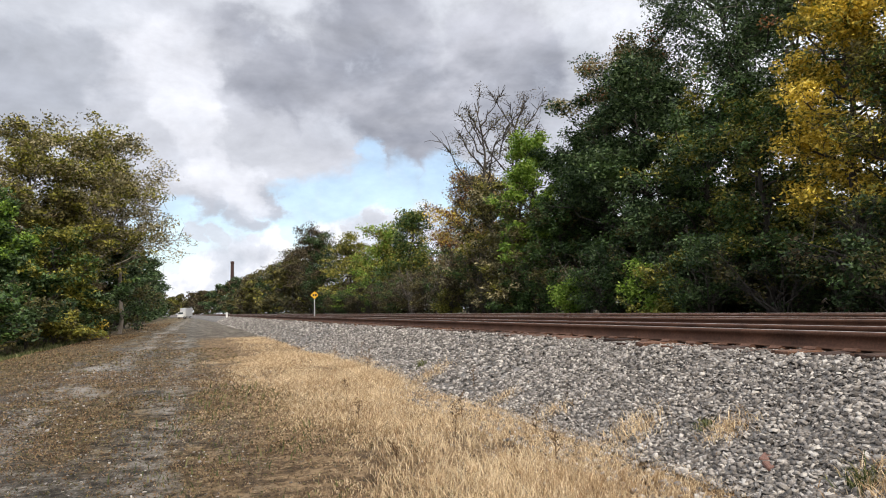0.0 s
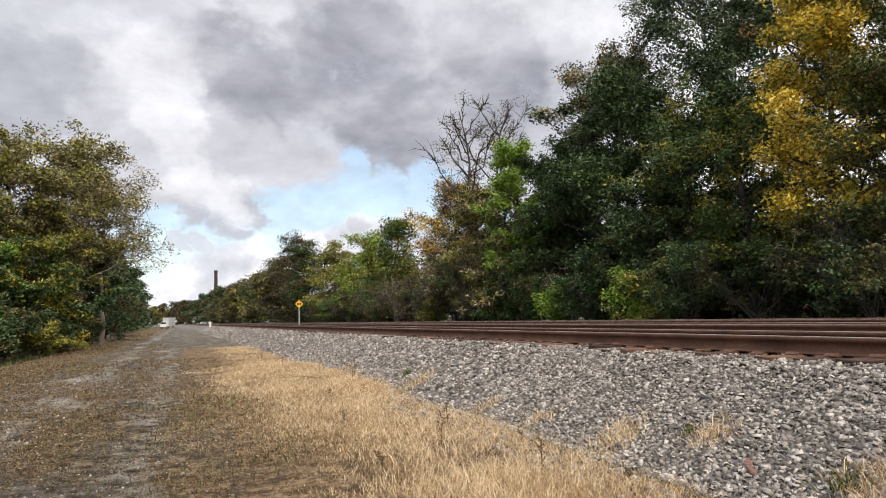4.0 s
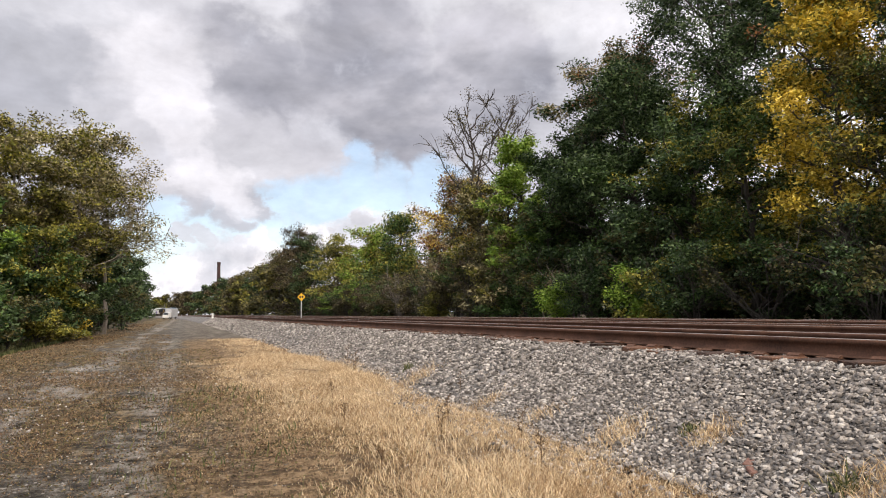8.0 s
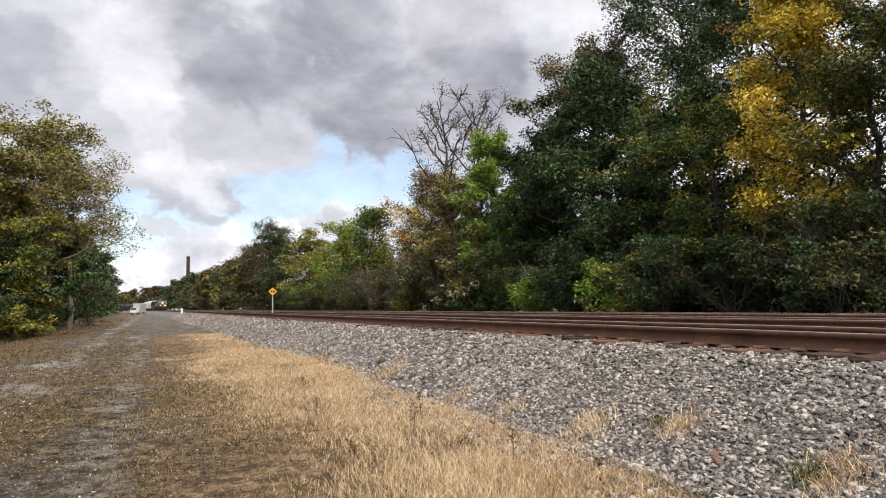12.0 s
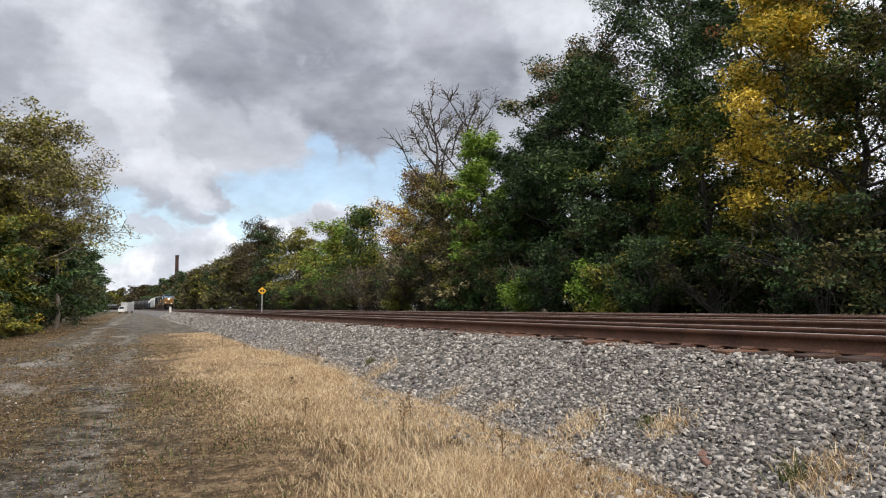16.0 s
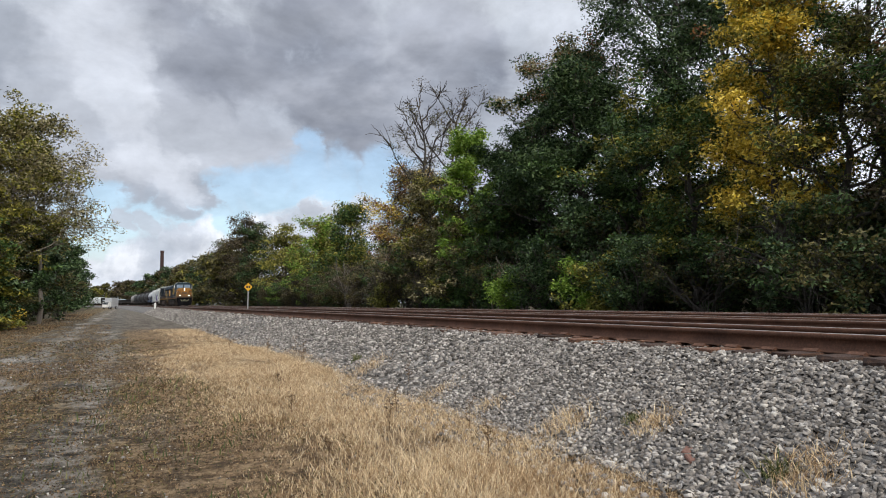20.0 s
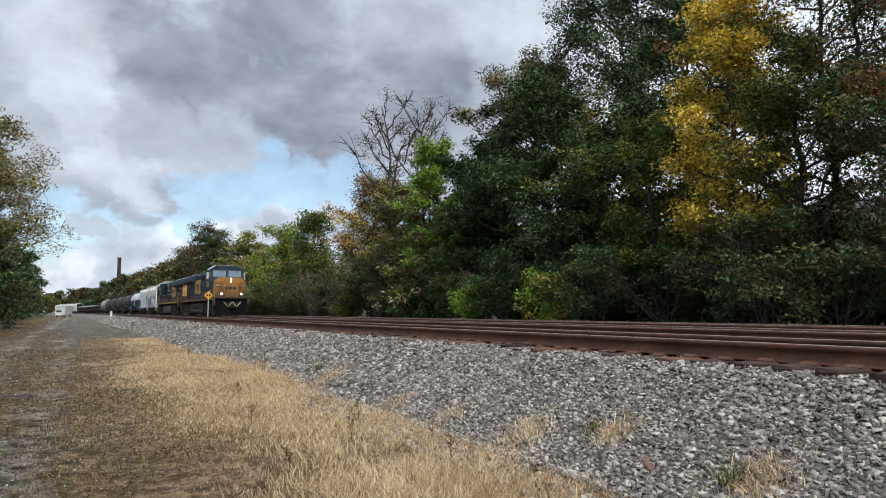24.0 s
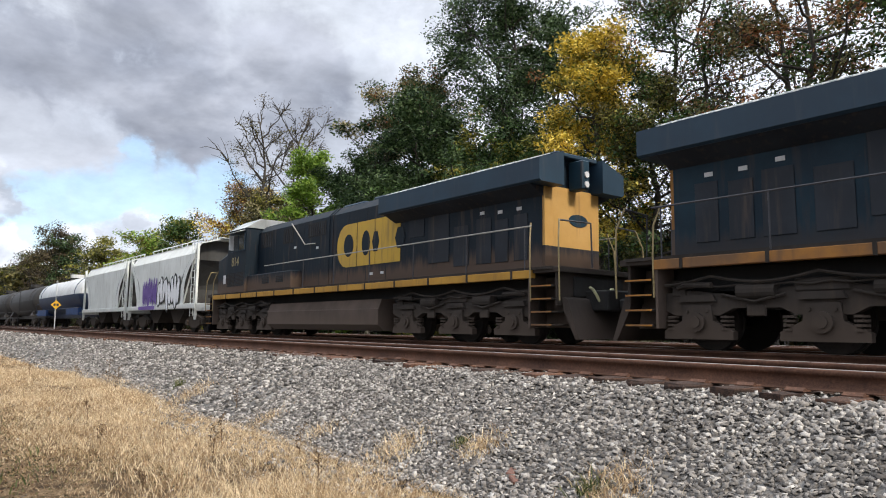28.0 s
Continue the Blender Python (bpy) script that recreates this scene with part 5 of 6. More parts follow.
        a = math.degrees(math.atan2(0.192, 0.40))
        glyphs(number, 0.2, WHITE_MARK, nb, Matrix.Translation((s * 1.176, 9.450, 2.77)) @ pose(0, 0, 0, 90, 0, 180 - s * a))
    # platforms, steps and railings at both ends
    for e in (1, -1):
        y0 = 9.70 if e > 0 else 9.52
        part("end_platform", box(bmesh.new(), -1.45, 1.45, *sorted((e * y0, e * 10.38)), 1.57, 1.69, 0.01), TANKB, root)
        part("pilot_sheet", box(bmesh.new(), -1.38, 1.38, *sorted((e * 10.18, e * 10.24)), 0.85, 1.57, 0.01), PLOW_BLACK if e > 0 else TANKB, root, "dark pilot sheet")
        for s in (-1, 1):
            w = part("step_well", box(bmesh.new(), *sorted((s * 0.95, s * 1.5)), *sorted((e * 9.5, e * 9.56)), 0.38, 1.55, 0.01), STEPB, root)
            part("step_side", prism(bmesh.new(), [(e * 9.56, 0.38), (e * 10.3, 0.38), (e * 10.1, 1.5), (e * 9.56, 1.5)], "x", s * 0.93, s * 0.97), STEPB, w)
            for z in (0.42, 0.70, 0.98, 1.26):
                part("step", box(bmesh.new(), *sorted((s * 0.97, s * 1.52)), *sorted((e * 9.62, e * 10.2)), z, z + 0.035, 0.006), GRIME, w)
                part("step_edge", box(bmesh.new(), *sorted((s * 1.52, s * 1.535)), *sorted((e * 9.62, e * 10.2)), z + 0.002, z + 0.033), STRIPE, w)
            for y in (9.58, 10.42):
                part("grab_rail", tube(bmesh.new(), [(s * 1.5, e * y, 0.95), (s * 1.52, e * y, 1.7), (s * 1.5, e * (y - 0.02), 2.3), (s * 1.36, e * (y - 0.12), 2.72)], 0.019), RAILING, root, "cream-yellow grab rail")
            part("end_rail", tube(bmesh.new(), [(s * 1.36, e * 10.3, 2.70), (s * 0.45, e * 10.42, 2.70), (s * 0.45, e * 10.45, 1.7)], 0.022), RAILING if e > 0 else DARK_RAIL, root)
        part("plow", prism(bmesh.new(), [(e * 10.25, 1.05), (e * 10.40, 1.0), (e * 10.72, 0.14), (e * 10.62, 0.14), (e * 10.30, 0.75)], "x", -1.25, 1.25), PLOW_BLACK if e > 0 else TANKB, root, "dirty snow plow")
        part("coupler", box(box(bmesh.new(), -0.11, 0.11, *sorted((e * 10.5, e * 11.0)), 0.78, 1.0, 0.02), -0.15, 0.15, *sorted((e * 10.9, e * 11.12)), 0.76, 1.02, 0.05), BLACK, root)
        wave = np.linspace(0, 1, 20)
        part("air_hose", tube(bmesh.new(), [(-0.75 + 1.5 * t, e * (10.62 + 0.05 * math.sin(6 * t)), 1.07 + 0.18 * math.cos(12.57 * (t - 0.5))) for t in wave], 0.03, 6), HOSE, root, "looped pale air hose")
    # fuel tank
    top = 0.70 if reservoirs else 0.95
    bm = prism(bmesh.new(), [(-1.35, top), (-1.42, top - 0.08), (-1.42, 0.42), (-1.2, 0.24), (1.2, 0.24), (1.42, 0.42), (1.42, top - 0.08), (1.35, top)], "y", -3.4, 4.1)
    part("fuel_tank", bm, TANKB if lit else STEPB, root, "dusty brown fuel tank")
    if reservoirs:
        for s in (-1, 1):
            for y0, y1 in ((-2.5, -0.5), (-0.1, 1.95)):
                bm = cyl(bmesh.new(), (s * 1.18, y0, 1.0), (s * 1.18, y1, 1.0), 0.29, 18)
                part("air_reservoir", bm, TANKB, root, "dusty round air reservoir")
        part("tank_shoulder", box(bmesh.new(), -1.40, 1.40, 2.1, 4.1, 0.65, 1.2, 0.04), TANKB, root)
        part("tank_shoulder", box(bmesh.new(), -1.40, 1.40, -3.4, -2.6, 0.65, 1.15, 0.04), TANKB, root)
    else:
        part("tank_upper", prism(bmesh.new(), [(-1.40, 0.9), (-1.30, 1.17), (1.30, 1.17), (1.40, 0.9)], "y", -3.4, 4.1), STEPB, root)
    for yc in (-6.75, 6.75):
        loco_truck(root, yc)
    return root


def freight_truck(root, yc):
    bm = bmesh.new()
    for s in (-1, 1):
        prism(bm, [(yc + a, b) for a, b in ((-1.15, 0.62), (-1.15, 0.40), (-0.7, 0.42), (-0.35, 0.22), (0.35, 0.22), (0.7, 0.42), (1.15, 0.40), (1.15, 0.62), (0.4, 0.80), (-0.4, 0.80))], "x", s * 0.95, s * 1.1)
        for a in (-0.86, 0.86):
            box(bm, *sorted((s * 1.0, s * 1.18)), yc + a - 0.13, yc + a + 0.13, 0.32, 0.58, 0.02)
    box(bm, -0.95, 0.95, yc - 0.22, yc + 0.22, 0.45, 0.8)
    t = part("truck", bm, GRIME, root, "four-wheel freight truck")
    for a in (-0.86, 0.86):
        wheelset(t, yc + a, 0.44)


def ladder(root, x, y, z0, z1, mat, along=True):
    bm = bmesh.new()
    for d in (-0.2, 0.2):
        cyl(bm, (x, y + d, z0), (x, y + d, z1), 0.02, 6)
    for z in np.arange(z0 + 0.15, z1, 0.33):
        cyl(bm, (x, y - 0.2, z), (x, y + 0.2, z), 0.014, 5)
    return part("ladder", bm, mat, root)


def couplers(root, h):
    for e in (-1, 1):
        part("coupler", box(bmesh.new(), -0.12, 0.12, *sorted((e * (h - 0.9), e * h)), 0.78, 1.02, 0.03), BLACK, root)


def hopper(label, tagged_side):
    """A two-bay covered hopper: slab sides, slope sheets at both ends, roof walk, ladders."""
    h = 6.15
    root = tagged(new("covered_hopper_car"), label, "freight car", "covered hopper cars")
    side = [(1.58, 3.7), (1.58, 3.45), (1.58, 3.25), (1.575, 3.0), (1.57, 2.7), (1.565, 2.4), (1.56, 2.1), (1.555, 1.75), (1.55, 1.35)]
    prof = [(-x, z) for x, z in side[::-1]] + [(-1.25, 4.2), (-0.4, 4.42), (0.4, 4.42), (1.25, 4.2)] + side
    bm = bmesh.new()
    a, b = [], []
    for x, z in prof:
        q = min(max((3.45 - z) / 1.5, 0.0), 1.0)
        cut = 0.05 + 1.35 * math.sin(q * math.pi / 2) ** 0.8
        a.append(bm.verts.new((x, -(h - 0.75) + cut, z)))
        b.append(bm.verts.new((x, (h - 0.75) - cut, z)))
    for i in range(len(a)):
        j = (i + 1) % len(a)
        bm.faces.new((a[i], a[j], b[j], b[i]))
    bmesh.ops.recalc_face_normals(bm, faces=bm.faces)
    # end slopes get a darker colour that stands in for the recess's shade
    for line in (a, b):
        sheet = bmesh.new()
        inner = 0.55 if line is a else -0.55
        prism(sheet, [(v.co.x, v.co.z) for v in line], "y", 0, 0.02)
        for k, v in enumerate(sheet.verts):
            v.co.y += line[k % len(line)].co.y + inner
        part("slope_sheet", sheet, SHEET, root, "slope sheet coloured dark for shade and dirt")
    part("hopper_body", bm, GREY_CAR, root, "pale grey slab-sided hopper body")
    part("roof", prism(bmesh.new(), [(-1.27, 4.19), (-0.4, 4.425), (0.4, 4.425), (1.27, 4.19), (1.27, 4.23), (0.4, 4.465), (-0.4, 4.465), (-1.27, 4.23)], "y", -(h - 0.8), h - 0.8), GREY_CAR, root)
    for s in (-1, 1):
        part("side_sill", box(bmesh.new(), *sorted((s * 1.42, s * 1.60)), -(h - 0.5), h - 0.5, 1.12, 1.36, 0.02), GREY_CAR, root, "dirty pale side sill")
        part("roof_rail", tube(bmesh.new(), [(s * 0.48, -(h - 0.9), 4.66), (s * 0.48, h - 0.9, 4.66)], 0.025), GREY_CAR, root)
        for y in np.arange(-(h - 1), h - 0.9, 0.85):
            part("roof_rail_post", cyl(bmesh.new(), (s * 0.48, y, 4.42), (s * 0.48, y, 4.66), 0.02, 5), GREY_CAR, root)
        for e in (-1, 1):
            part("corner_post", box(bmesh.new(), *sorted((s * 1.46, s * 1.56)), *sorted((e * (h - 0.62), e * (h - 0.5))), 0.6, 4.15), GREY_CAR, root)
            part("brace", tube(bmesh.new(), [(s * 1.5, e * (h - 2.3), 1.4), (s * 1.5, e * (h - 0.6), 4.1)], 0.04, 5), GREY_CAR, root)
            ladder(root, s * 1.56, e * (h - 0.95), 0.75, 4.2, GREY_CAR)
        for yc in (-1.75, 1.75):
            bm = prism(bmesh.new(), [(yc - 1.4, 1.3), (yc + 1.4, 1.3), (yc + 0.4, 0.45), (yc - 0.4, 0.45)], "x", s * 0.05, s * 1.1)
            part("discharge_hopper", bm, GRIME, root)
    part("roof_walk", box(bmesh.new(), -0.4, 0.4, -(h - 0.6), h - 0.6, 4.50, 4.53), GREY_CAR, root)
    for y in (-2.8, 0, 2.8):
        part("hatch", cyl(bmesh.new(), (0.75, y, 4.34), (0.75, y, 4.48), 0.35, 14), GREY_CAR, root)
    part("end_frame", box(bmesh.new(), -0.25, 0.25, -(h - 0.4), h - 0.4, 0.95, 1.25), GRIME, root)
    for e in (-1, 1):
        part("end_sill", box(bmesh.new(), -1.5, 1.5, *sorted((e * (h - 0.65), e * (h - 0.45))), 1.0, 1.36, 0.02), GREY_CAR, root)
    if tagged_side:
        # sprayed strokes that cannot be read
        r = np.random.default_rng(5)
        for base, mat, y0, y1, k, w in ((-1.583, PURPLE, 0.2, 2.7, 15, 0.22), (-1.590, SPRAY_EDGE, -3.5, 0.0, 8, 0.66), (-1.600, SPRAY, -3.5, 0.0, 8, 0.40)):
            bm = bmesh.new()
            rr = np.random.default_rng(5 if mat is PURPLE else 6)
            for i in range(k):
                yc = y0 + (y1 - y0) * (i + 0.5) / k
                zc, ln, tilt_ = 2.0 + rr.uniform(-0.12, 0.15), rr.uniform(0.6, 0.9), rr.uniform(-0.3, 0.3)
                q = []
                for t in np.arange(12) * math.pi / 6:
                    u, v = w * 0.5 * math.cos(t) * (1 + 0.25 * math.cos(3 * t + i)), ln * math.sin(t) * (1.04 if mat is SPRAY_EDGE else 0.9)
                    q.append((yc + u + v * tilt_, zc + v))
                prism(bm, q, "x", base - 0.01, base - 0.016)
            part("sprayed_lettering", bm, mat, root, "illegible purple strokes" if mat is PURPLE else "illegible white strokes with black edges")
        part("sprayed_band", slab(bmesh.new(), 0.4, 3.4, 1.14, 1.34, -1.602, -0.003), PURPLE, root)
    for yc in (-4.3, 4.3):
        freight_truck(root, yc)
    couplers(root, 6.45)
    return root


def tank_car(label, shell, lower, h, r, zc, saddle=None):
    """A tank car: domed barrel, centre fittings, walkway rails, trucks."""
    root = tagged(new("tank_car"), label, "freight car", "tank cars")
    L = h - 1.1
    bm = bmesh.new()
    ys = [(-L, 0.0), (-L + 0.05, 0.45), (-L + 0.2, 0.75), (-L + 0.5, 0.95), (-L + 0.8, 1.0), (L - 0.8, 1.0), (L - 0.5, 0.95), (L - 0.2, 0.75), (L - 0.05, 0.45), (L, 0.0)]
    def ring(y, k, half):
        t = np.linspace(0, math.pi, 15) if half else np.linspace(math.pi, 2 * math.pi, 15)
        return [bm.verts.new((r * k * math.cos(q), y, zc + r * k * math.sin(q))) for q in t]
    for half, mat, name in ((True, shell, "barrel"), (False, lower, "barrel_belly")):
        bm = bmesh.new()
        rings = [ring(y, max(k, 0.02), half) for y, k in ys]
        for p, q in zip(rings, rings[1:]):
            for i in range(14):
                f = bm.faces.new((p[i], p[i + 1], q[i + 1], q[i]))
                f.smooth = True
        bmesh.ops.recalc_face_normals(bm, faces=bm.faces)
        part(name, bm, mat, root)
    part("dome", cyl(bmesh.new(), (0, 0, zc + r - 0.1), (0, 0, zc + r + 0.42), 0.55, 16), shell, root)
    part("top_walk", box(bmesh.new(), -0.7, 0.7, -1.3, 1.3, zc + r + 0.02, zc + r + 0.07), BLACK, root)
    bm = bmesh.new()
    tube(bm, [(-0.75, -1.3, zc + r + 0.9), (-0.75, 1.3, zc + r + 0.9)], 0.025)
    tube(bm, [(0.75, -1.3, zc + r + 0.9), (0.75, 1.3, zc + r + 0.9)], 0.025)
    for x in (-0.75, 0.75):
        for y in (-1.3, 0, 1.3):
            cyl(bm, (x, y, zc + r - 0.3), (x, y, zc + r + 0.9), 0.02, 5)
    part("top_rail", bm, BLACK, root)
    part("centre_sill", box(bmesh.new(), -0.35, 0.35, -(h - 0.5), h - 0.5, 0.8, 1.15), lower, root)
    for e in (-1, 1):
        part("end_platform", box(bmesh.new(), -1.45, 1.45, *sorted((e * (h - 1.4), e * (h - 0.4))), 1.1, 1.22, 0.01), lower, root)
        part("end_handrail", tube(bmesh.new(), [(-1.4, e * (h - 0.45), 1.2), (-1.4, e * (h - 0.45), 2.1), (1.4, e * (h - 0.45), 2.1), (1.4, e * (h - 0.45), 1.2)], 0.025), lower, root)
        part("bolster", prism(bmesh.new(), [(-1.4, 1.05), (1.4, 1.05), (1.15, 1.6), (-1.15, 1.6)], "y", e * (h - 3.0), e * (h - 2.2)), saddle or lower, root)
        freight_truck(root, e * (h - 2.5))
    for s in (-1, 1):
        part("side_rail", tube(bmesh.new(), [(s * 1.48, -(h - 1.2), 1.55), (s * 1.48, h - 1.2, 1.55)], 0.03), lower, root)
        ladder(root, s * 1.5, 0.0, 1.0, zc + r * 0.9, shell)
    for y in (-(h - 3.2), h - 3.2):
        bm = bmesh.new()
        tube(bm, [((r + 0.012) * math.cos(q), y, zc + (r + 0.012) * math.sin(q)) for q in np.linspace(0, math.pi, 20)], 0.03, 4)
        part("barrel_band", bm, lower, root)
    if saddle:
        for s in (-1, 1):
            for e in (-1, 1):
                part("saddle_plate", box(bmesh.new(), *sorted((s * 1.30, s * 1.49)), *sorted((e * (h - 6.0), e * (h - 1.6))), 1.0, 1.55, 0.02), saddle, root, "royal blue saddle plate")
    couplers(root, h)
    return root


def gondola(label, wall, load):
    h = 8.6
    root = tagged(new("gondola_car"), label, "freight car", "gondola cars")
    bm = bmesh.new()
    for s in (-1, 1):
        box(bm, *sorted((s * 1.42, s * 1.5)), -(h - 0.6), h - 0.6, 1.1, 2.45)
    for e in (-1, 1):
        box(bm, -1.42, 1.42, *sorted((e * (h - 0.68), e * (h - 0.6))), 1.1, 2.45)
    box(bm, -1.42, 1.42, -(h - 0.7), h - 0.7, 1.05, 1.2)
    part("body", bm, wall, root)
    for s in (-1, 1):
        for y in np.arange(-(h - 1.0), h - 0.9, 1.32):
            part("side_post", box(bmesh.new(), *sorted((s * 1.5, s * 1.6)), y - 0.06, y + 0.06, 1.05, 2.45), wall, root)
        part("top_chord", box(bmesh.new(), *sorted((s * 1.40, s * 1.62)), -(h - 0.6), h - 0.6, 2.45, 2.55), wall, root)
    if load:
        for y in np.arange(-6.4, 6.5, 2.6):
            bm = bmesh.new()
            box(bm, -1.3, 1.3, y - 1.15, y + 1.15, 1.2, 2.95, 0.12)
            part("load_bale", bm, load, root, "pale bundled load")
    part("centre_sill", box(bmesh.new(), -0.3, 0.3, -(h - 0.4), h - 0.4, 0.75, 1.05), GRIME, root)
    for e in (-1, 1):
        freight_truck(root, e * (h - 2.2))
    couplers(root, h)
    return root


lead = locomotive("5263", "dirty navy and yellow diesel locomotive with lit headlamps", True, True)
trail = locomotive("814", "dirty navy and yellow diesel locomotive running cab backward", False, False)
TRAIN = [(lead, 11.15, 180), (trail, -11.15, 0)]
spot = -22.3


def couple(thing, half):
    global spot
    TRAIN.append((thing, spot - half, 0))
    spot -= 2 * half


couple(hopper("pale grey covered hopper car with sprayed lettering", True), 6.15)
couple(hopper("pale grey covered hopper car, streaked with dirt", False), 5.9)
couple(tank_car("white tank car with dark blue belly", WHITE_CAR, BLUE_CAR, 10.3, 1.5, 2.62, ROYAL), 10.4)
black = tank_car("black tank car grey with road dust", TANK_BLACK, TANK_BLACK, 9.3, 1.5, 2.6)
couple(black, 9.4)
for k in range(3):
    couple(copy_thing(black, Matrix()), 9.4)
couple(tank_car("dusty pale grey tank car", TANK_GREY, TANK_GREY, 9.0, 1.5, 2.55), 9.1)
low = gondola("low black gondola car", TANK_BLACK, None)
couple(low, 8.7)
for k in range(2):
    couple(copy_thing(low, Matrix()), 8.7)
stacked = gondola("black gondola car with pale bundled load", TANK_BLACK, LOAD)
couple(stacked, 8.7)
for k in range(3):
    couple(copy_thing(stacked, Matrix()), 8.7)
plain = hopper("pale grey covered hopper car far back in the train", False)
couple(plain, 6.5)
for k in range(5):
    couple(copy_thing(plain, Matrix()), 6.5)


def lead_gap(t):
    """Where the joint between the two locomotives is at t seconds, in metres ahead along the line."""
    d = t - 27.5
    return 18.09 - 18.366 * d + 0.1495 * d * d


def motions():
    for thing, u, turn in TRAIN:
        rows = []
        for t in range(29):
            y = lead_gap(t) - u
            s, k = sway(y)
            rows.append((t, pose(TRACKS[1] + s, y, RAIL_TOP + 0.006, 0, 0, turn - math.degrees(math.atan(k)))))
        walk(thing, rows)

# ---- sign, post, chimney, building, truck, log ----
SIGN_YELLOW = material("sign_yellow", tones((0.62, 0.33, 0.01), (0.72, 0.42, 0.02)), 3, 20, 0.5)
SIGN_BLACK = material("sign_black", tones((0.012, 0.012, 0.012), (0.03, 0.03, 0.03)), 3, 20, 0.5)
GALV = material("galvanised_steel", tones((0.38, 0.39, 0.40), (0.55, 0.56, 0.57)), 4, 40, 0.5, 0.3)
WHITE = material("white_paint", tones((0.62, 0.62, 0.60), (0.78, 0.78, 0.76)), 2, 20, 0.6)
BRICKY = material("dark_brick", tones((0.035, 0.02, 0.019), (0.07, 0.038, 0.034)), 0.4, 4, 0.9)
SIDING = material("beige_siding", tones((0.48, 0.43, 0.34), (0.60, 0.55, 0.45)), 0.5, 6, 0.8)
DARK_ROOF = material("dark_roofing", tones((0.05, 0.05, 0.05), (0.09, 0.09, 0.09)), 1, 10, 0.9)
LOGWOOD = material("bleached_log", tones((0.16, 0.13, 0.10), (0.34, 0.29, 0.23), (0.48, 0.42, 0.34)), 3, 25, 0.9, bump=0.5, stretch=(1, 1, 6))

sign = tagged(new("warning_sign"), "yellow diamond sign on a thin steel post between tracks", "sign")
sign.matrix_basis = pose(9.72, 60.5, 1.0, 0, 0, 3)
part("post", box(bmesh.new(), -0.035, 0.035, -0.02, 0.02, 0.0, 2.25), GALV, sign)
part("plate", prism(bmesh.new(), [(0, 1.68), (0.36, 2.04), (0, 2.40), (-0.36, 2.04)], "y", -0.034, -0.022), SIGN_YELLOW, sign, "yellow diamond plate")
for x0, x1 in ((-0.18, -0.03), (0.03, 0.18)):
    part("marking", box(bmesh.new(), x0, x1, -0.040, -0.035, 1.95, 2.14), SIGN_BLACK, sign, "black bar")

mark = tagged(new("trackside_post"), "short white post standing beside the track", "post")
mark.matrix_basis = pose(4.85, 125, 0.75)
part("shaft", box(bmesh.new(), -0.16, 0.16, -0.08, 0.08, 0.0, 1.0, 0.02), WHITE, mark)
part("cap", box(bmesh.new(), -0.18, 0.18, -0.1, 0.1, 1.0, 1.05), WHITE, mark)

stack = tagged(new("factory_chimney"), "tall dark brick chimney above the far trees", "chimney")
stack.location = (27.5, 600, 0)
part("shaft", cyl(bmesh.new(), (0, 0, 0), (0, 0, 44.0), 1.9, 20, 1.3), BRICKY, stack)
part("rim", cyl(bmesh.new(), (0, 0, 43.4), (0, 0, 45.2), 1.5, 20), BRICKY, stack)

house = tagged(new("warehouse_building"), "pale beige building glimpsed through the trees", "building")
house.matrix_basis = pose(47, 30.5, 0.2, 0, 0, 4)
part("wall", box(bmesh.new(), -6, 6, -8, 8, 0, 7.6), SIDING, house)
part("roof", prism(bmesh.new(), [(-6.3, 7.6), (6.3, 7.6), (0, 9.2)], "y", -8.3, 8.3), DARK_ROOF, house)
for y in (-5, -1.5, 2, 5.5):
    w = part("window", box(bmesh.new(), -6.05, -6.0, y - 0.5, y + 0.5, 1.6, 3.0), WIN, house)
    part("window_frame", box(bmesh.new(), -6.08, -6.0, y - 0.6, y + 0.6, 1.48, 1.6), WHITE, w)
for z in np.arange(0.4, 7.5, 0.45):
    part("siding_lap", box(bmesh.new(), -6.03, -6.0, -8, 8, z, z + 0.03), SIDING, house)

van = tagged(new("box_truck"), "white box truck with raised body parked down the lane", "truck")
van.matrix_basis = pose(-4.3, 268, 0.0, 0, 0, 152)
part("cargo_box", box(bmesh.new(), -1.2, 1.2, -3.4, 1.2, 0.9, 3.9, 0.05), GALV, van)
part("cab", prism(bmesh.new(), [(1.25, 0.6), (3.2, 0.6), (3.2, 1.5), (2.6, 2.4), (1.25, 2.4)], "x", -1.05, 1.05), WHITE, van)
part("windscreen", prism(bmesh.new(), [(3.19, 1.56), (2.65, 2.32), (2.67, 2.33), (3.21, 1.57)], "x", -0.95, 0.95), WIN, van)
for y in (-2.3, 2.2):
    for s in (-1, 1):
        wheel = part("wheel", cyl(bmesh.new(), (s * 0.85, y, 0.45), (s * 1.1, y, 0.45), 0.45, 18), BLACK, van)
        part("rim", cyl(bmesh.new(), (s * 1.1, y, 0.45), (s * 1.12, y, 0.45), 0.22, 14), GALV, wheel)

lg = tagged(new("fallen_log"), "bleached fallen log leaning out of the brush", "log")
lx, ly = at(28.6, 20.4)
pts = [(lx + 0.2, ly + 1.1, 0.45), (lx + 0.25, ly + 0.4, 0.72), (lx + 0.4, ly - 0.4, 1.0), (lx + 0.7, ly - 1.2, 1.35), (lx + 1.2, ly - 2.2, 1.8)]
child("trunk", limb_mesh("trunk", [(np.array(pts), np.array([0.2, 0.19, 0.16, 0.13, 0.10]))], LOGWOOD, 9), lg)
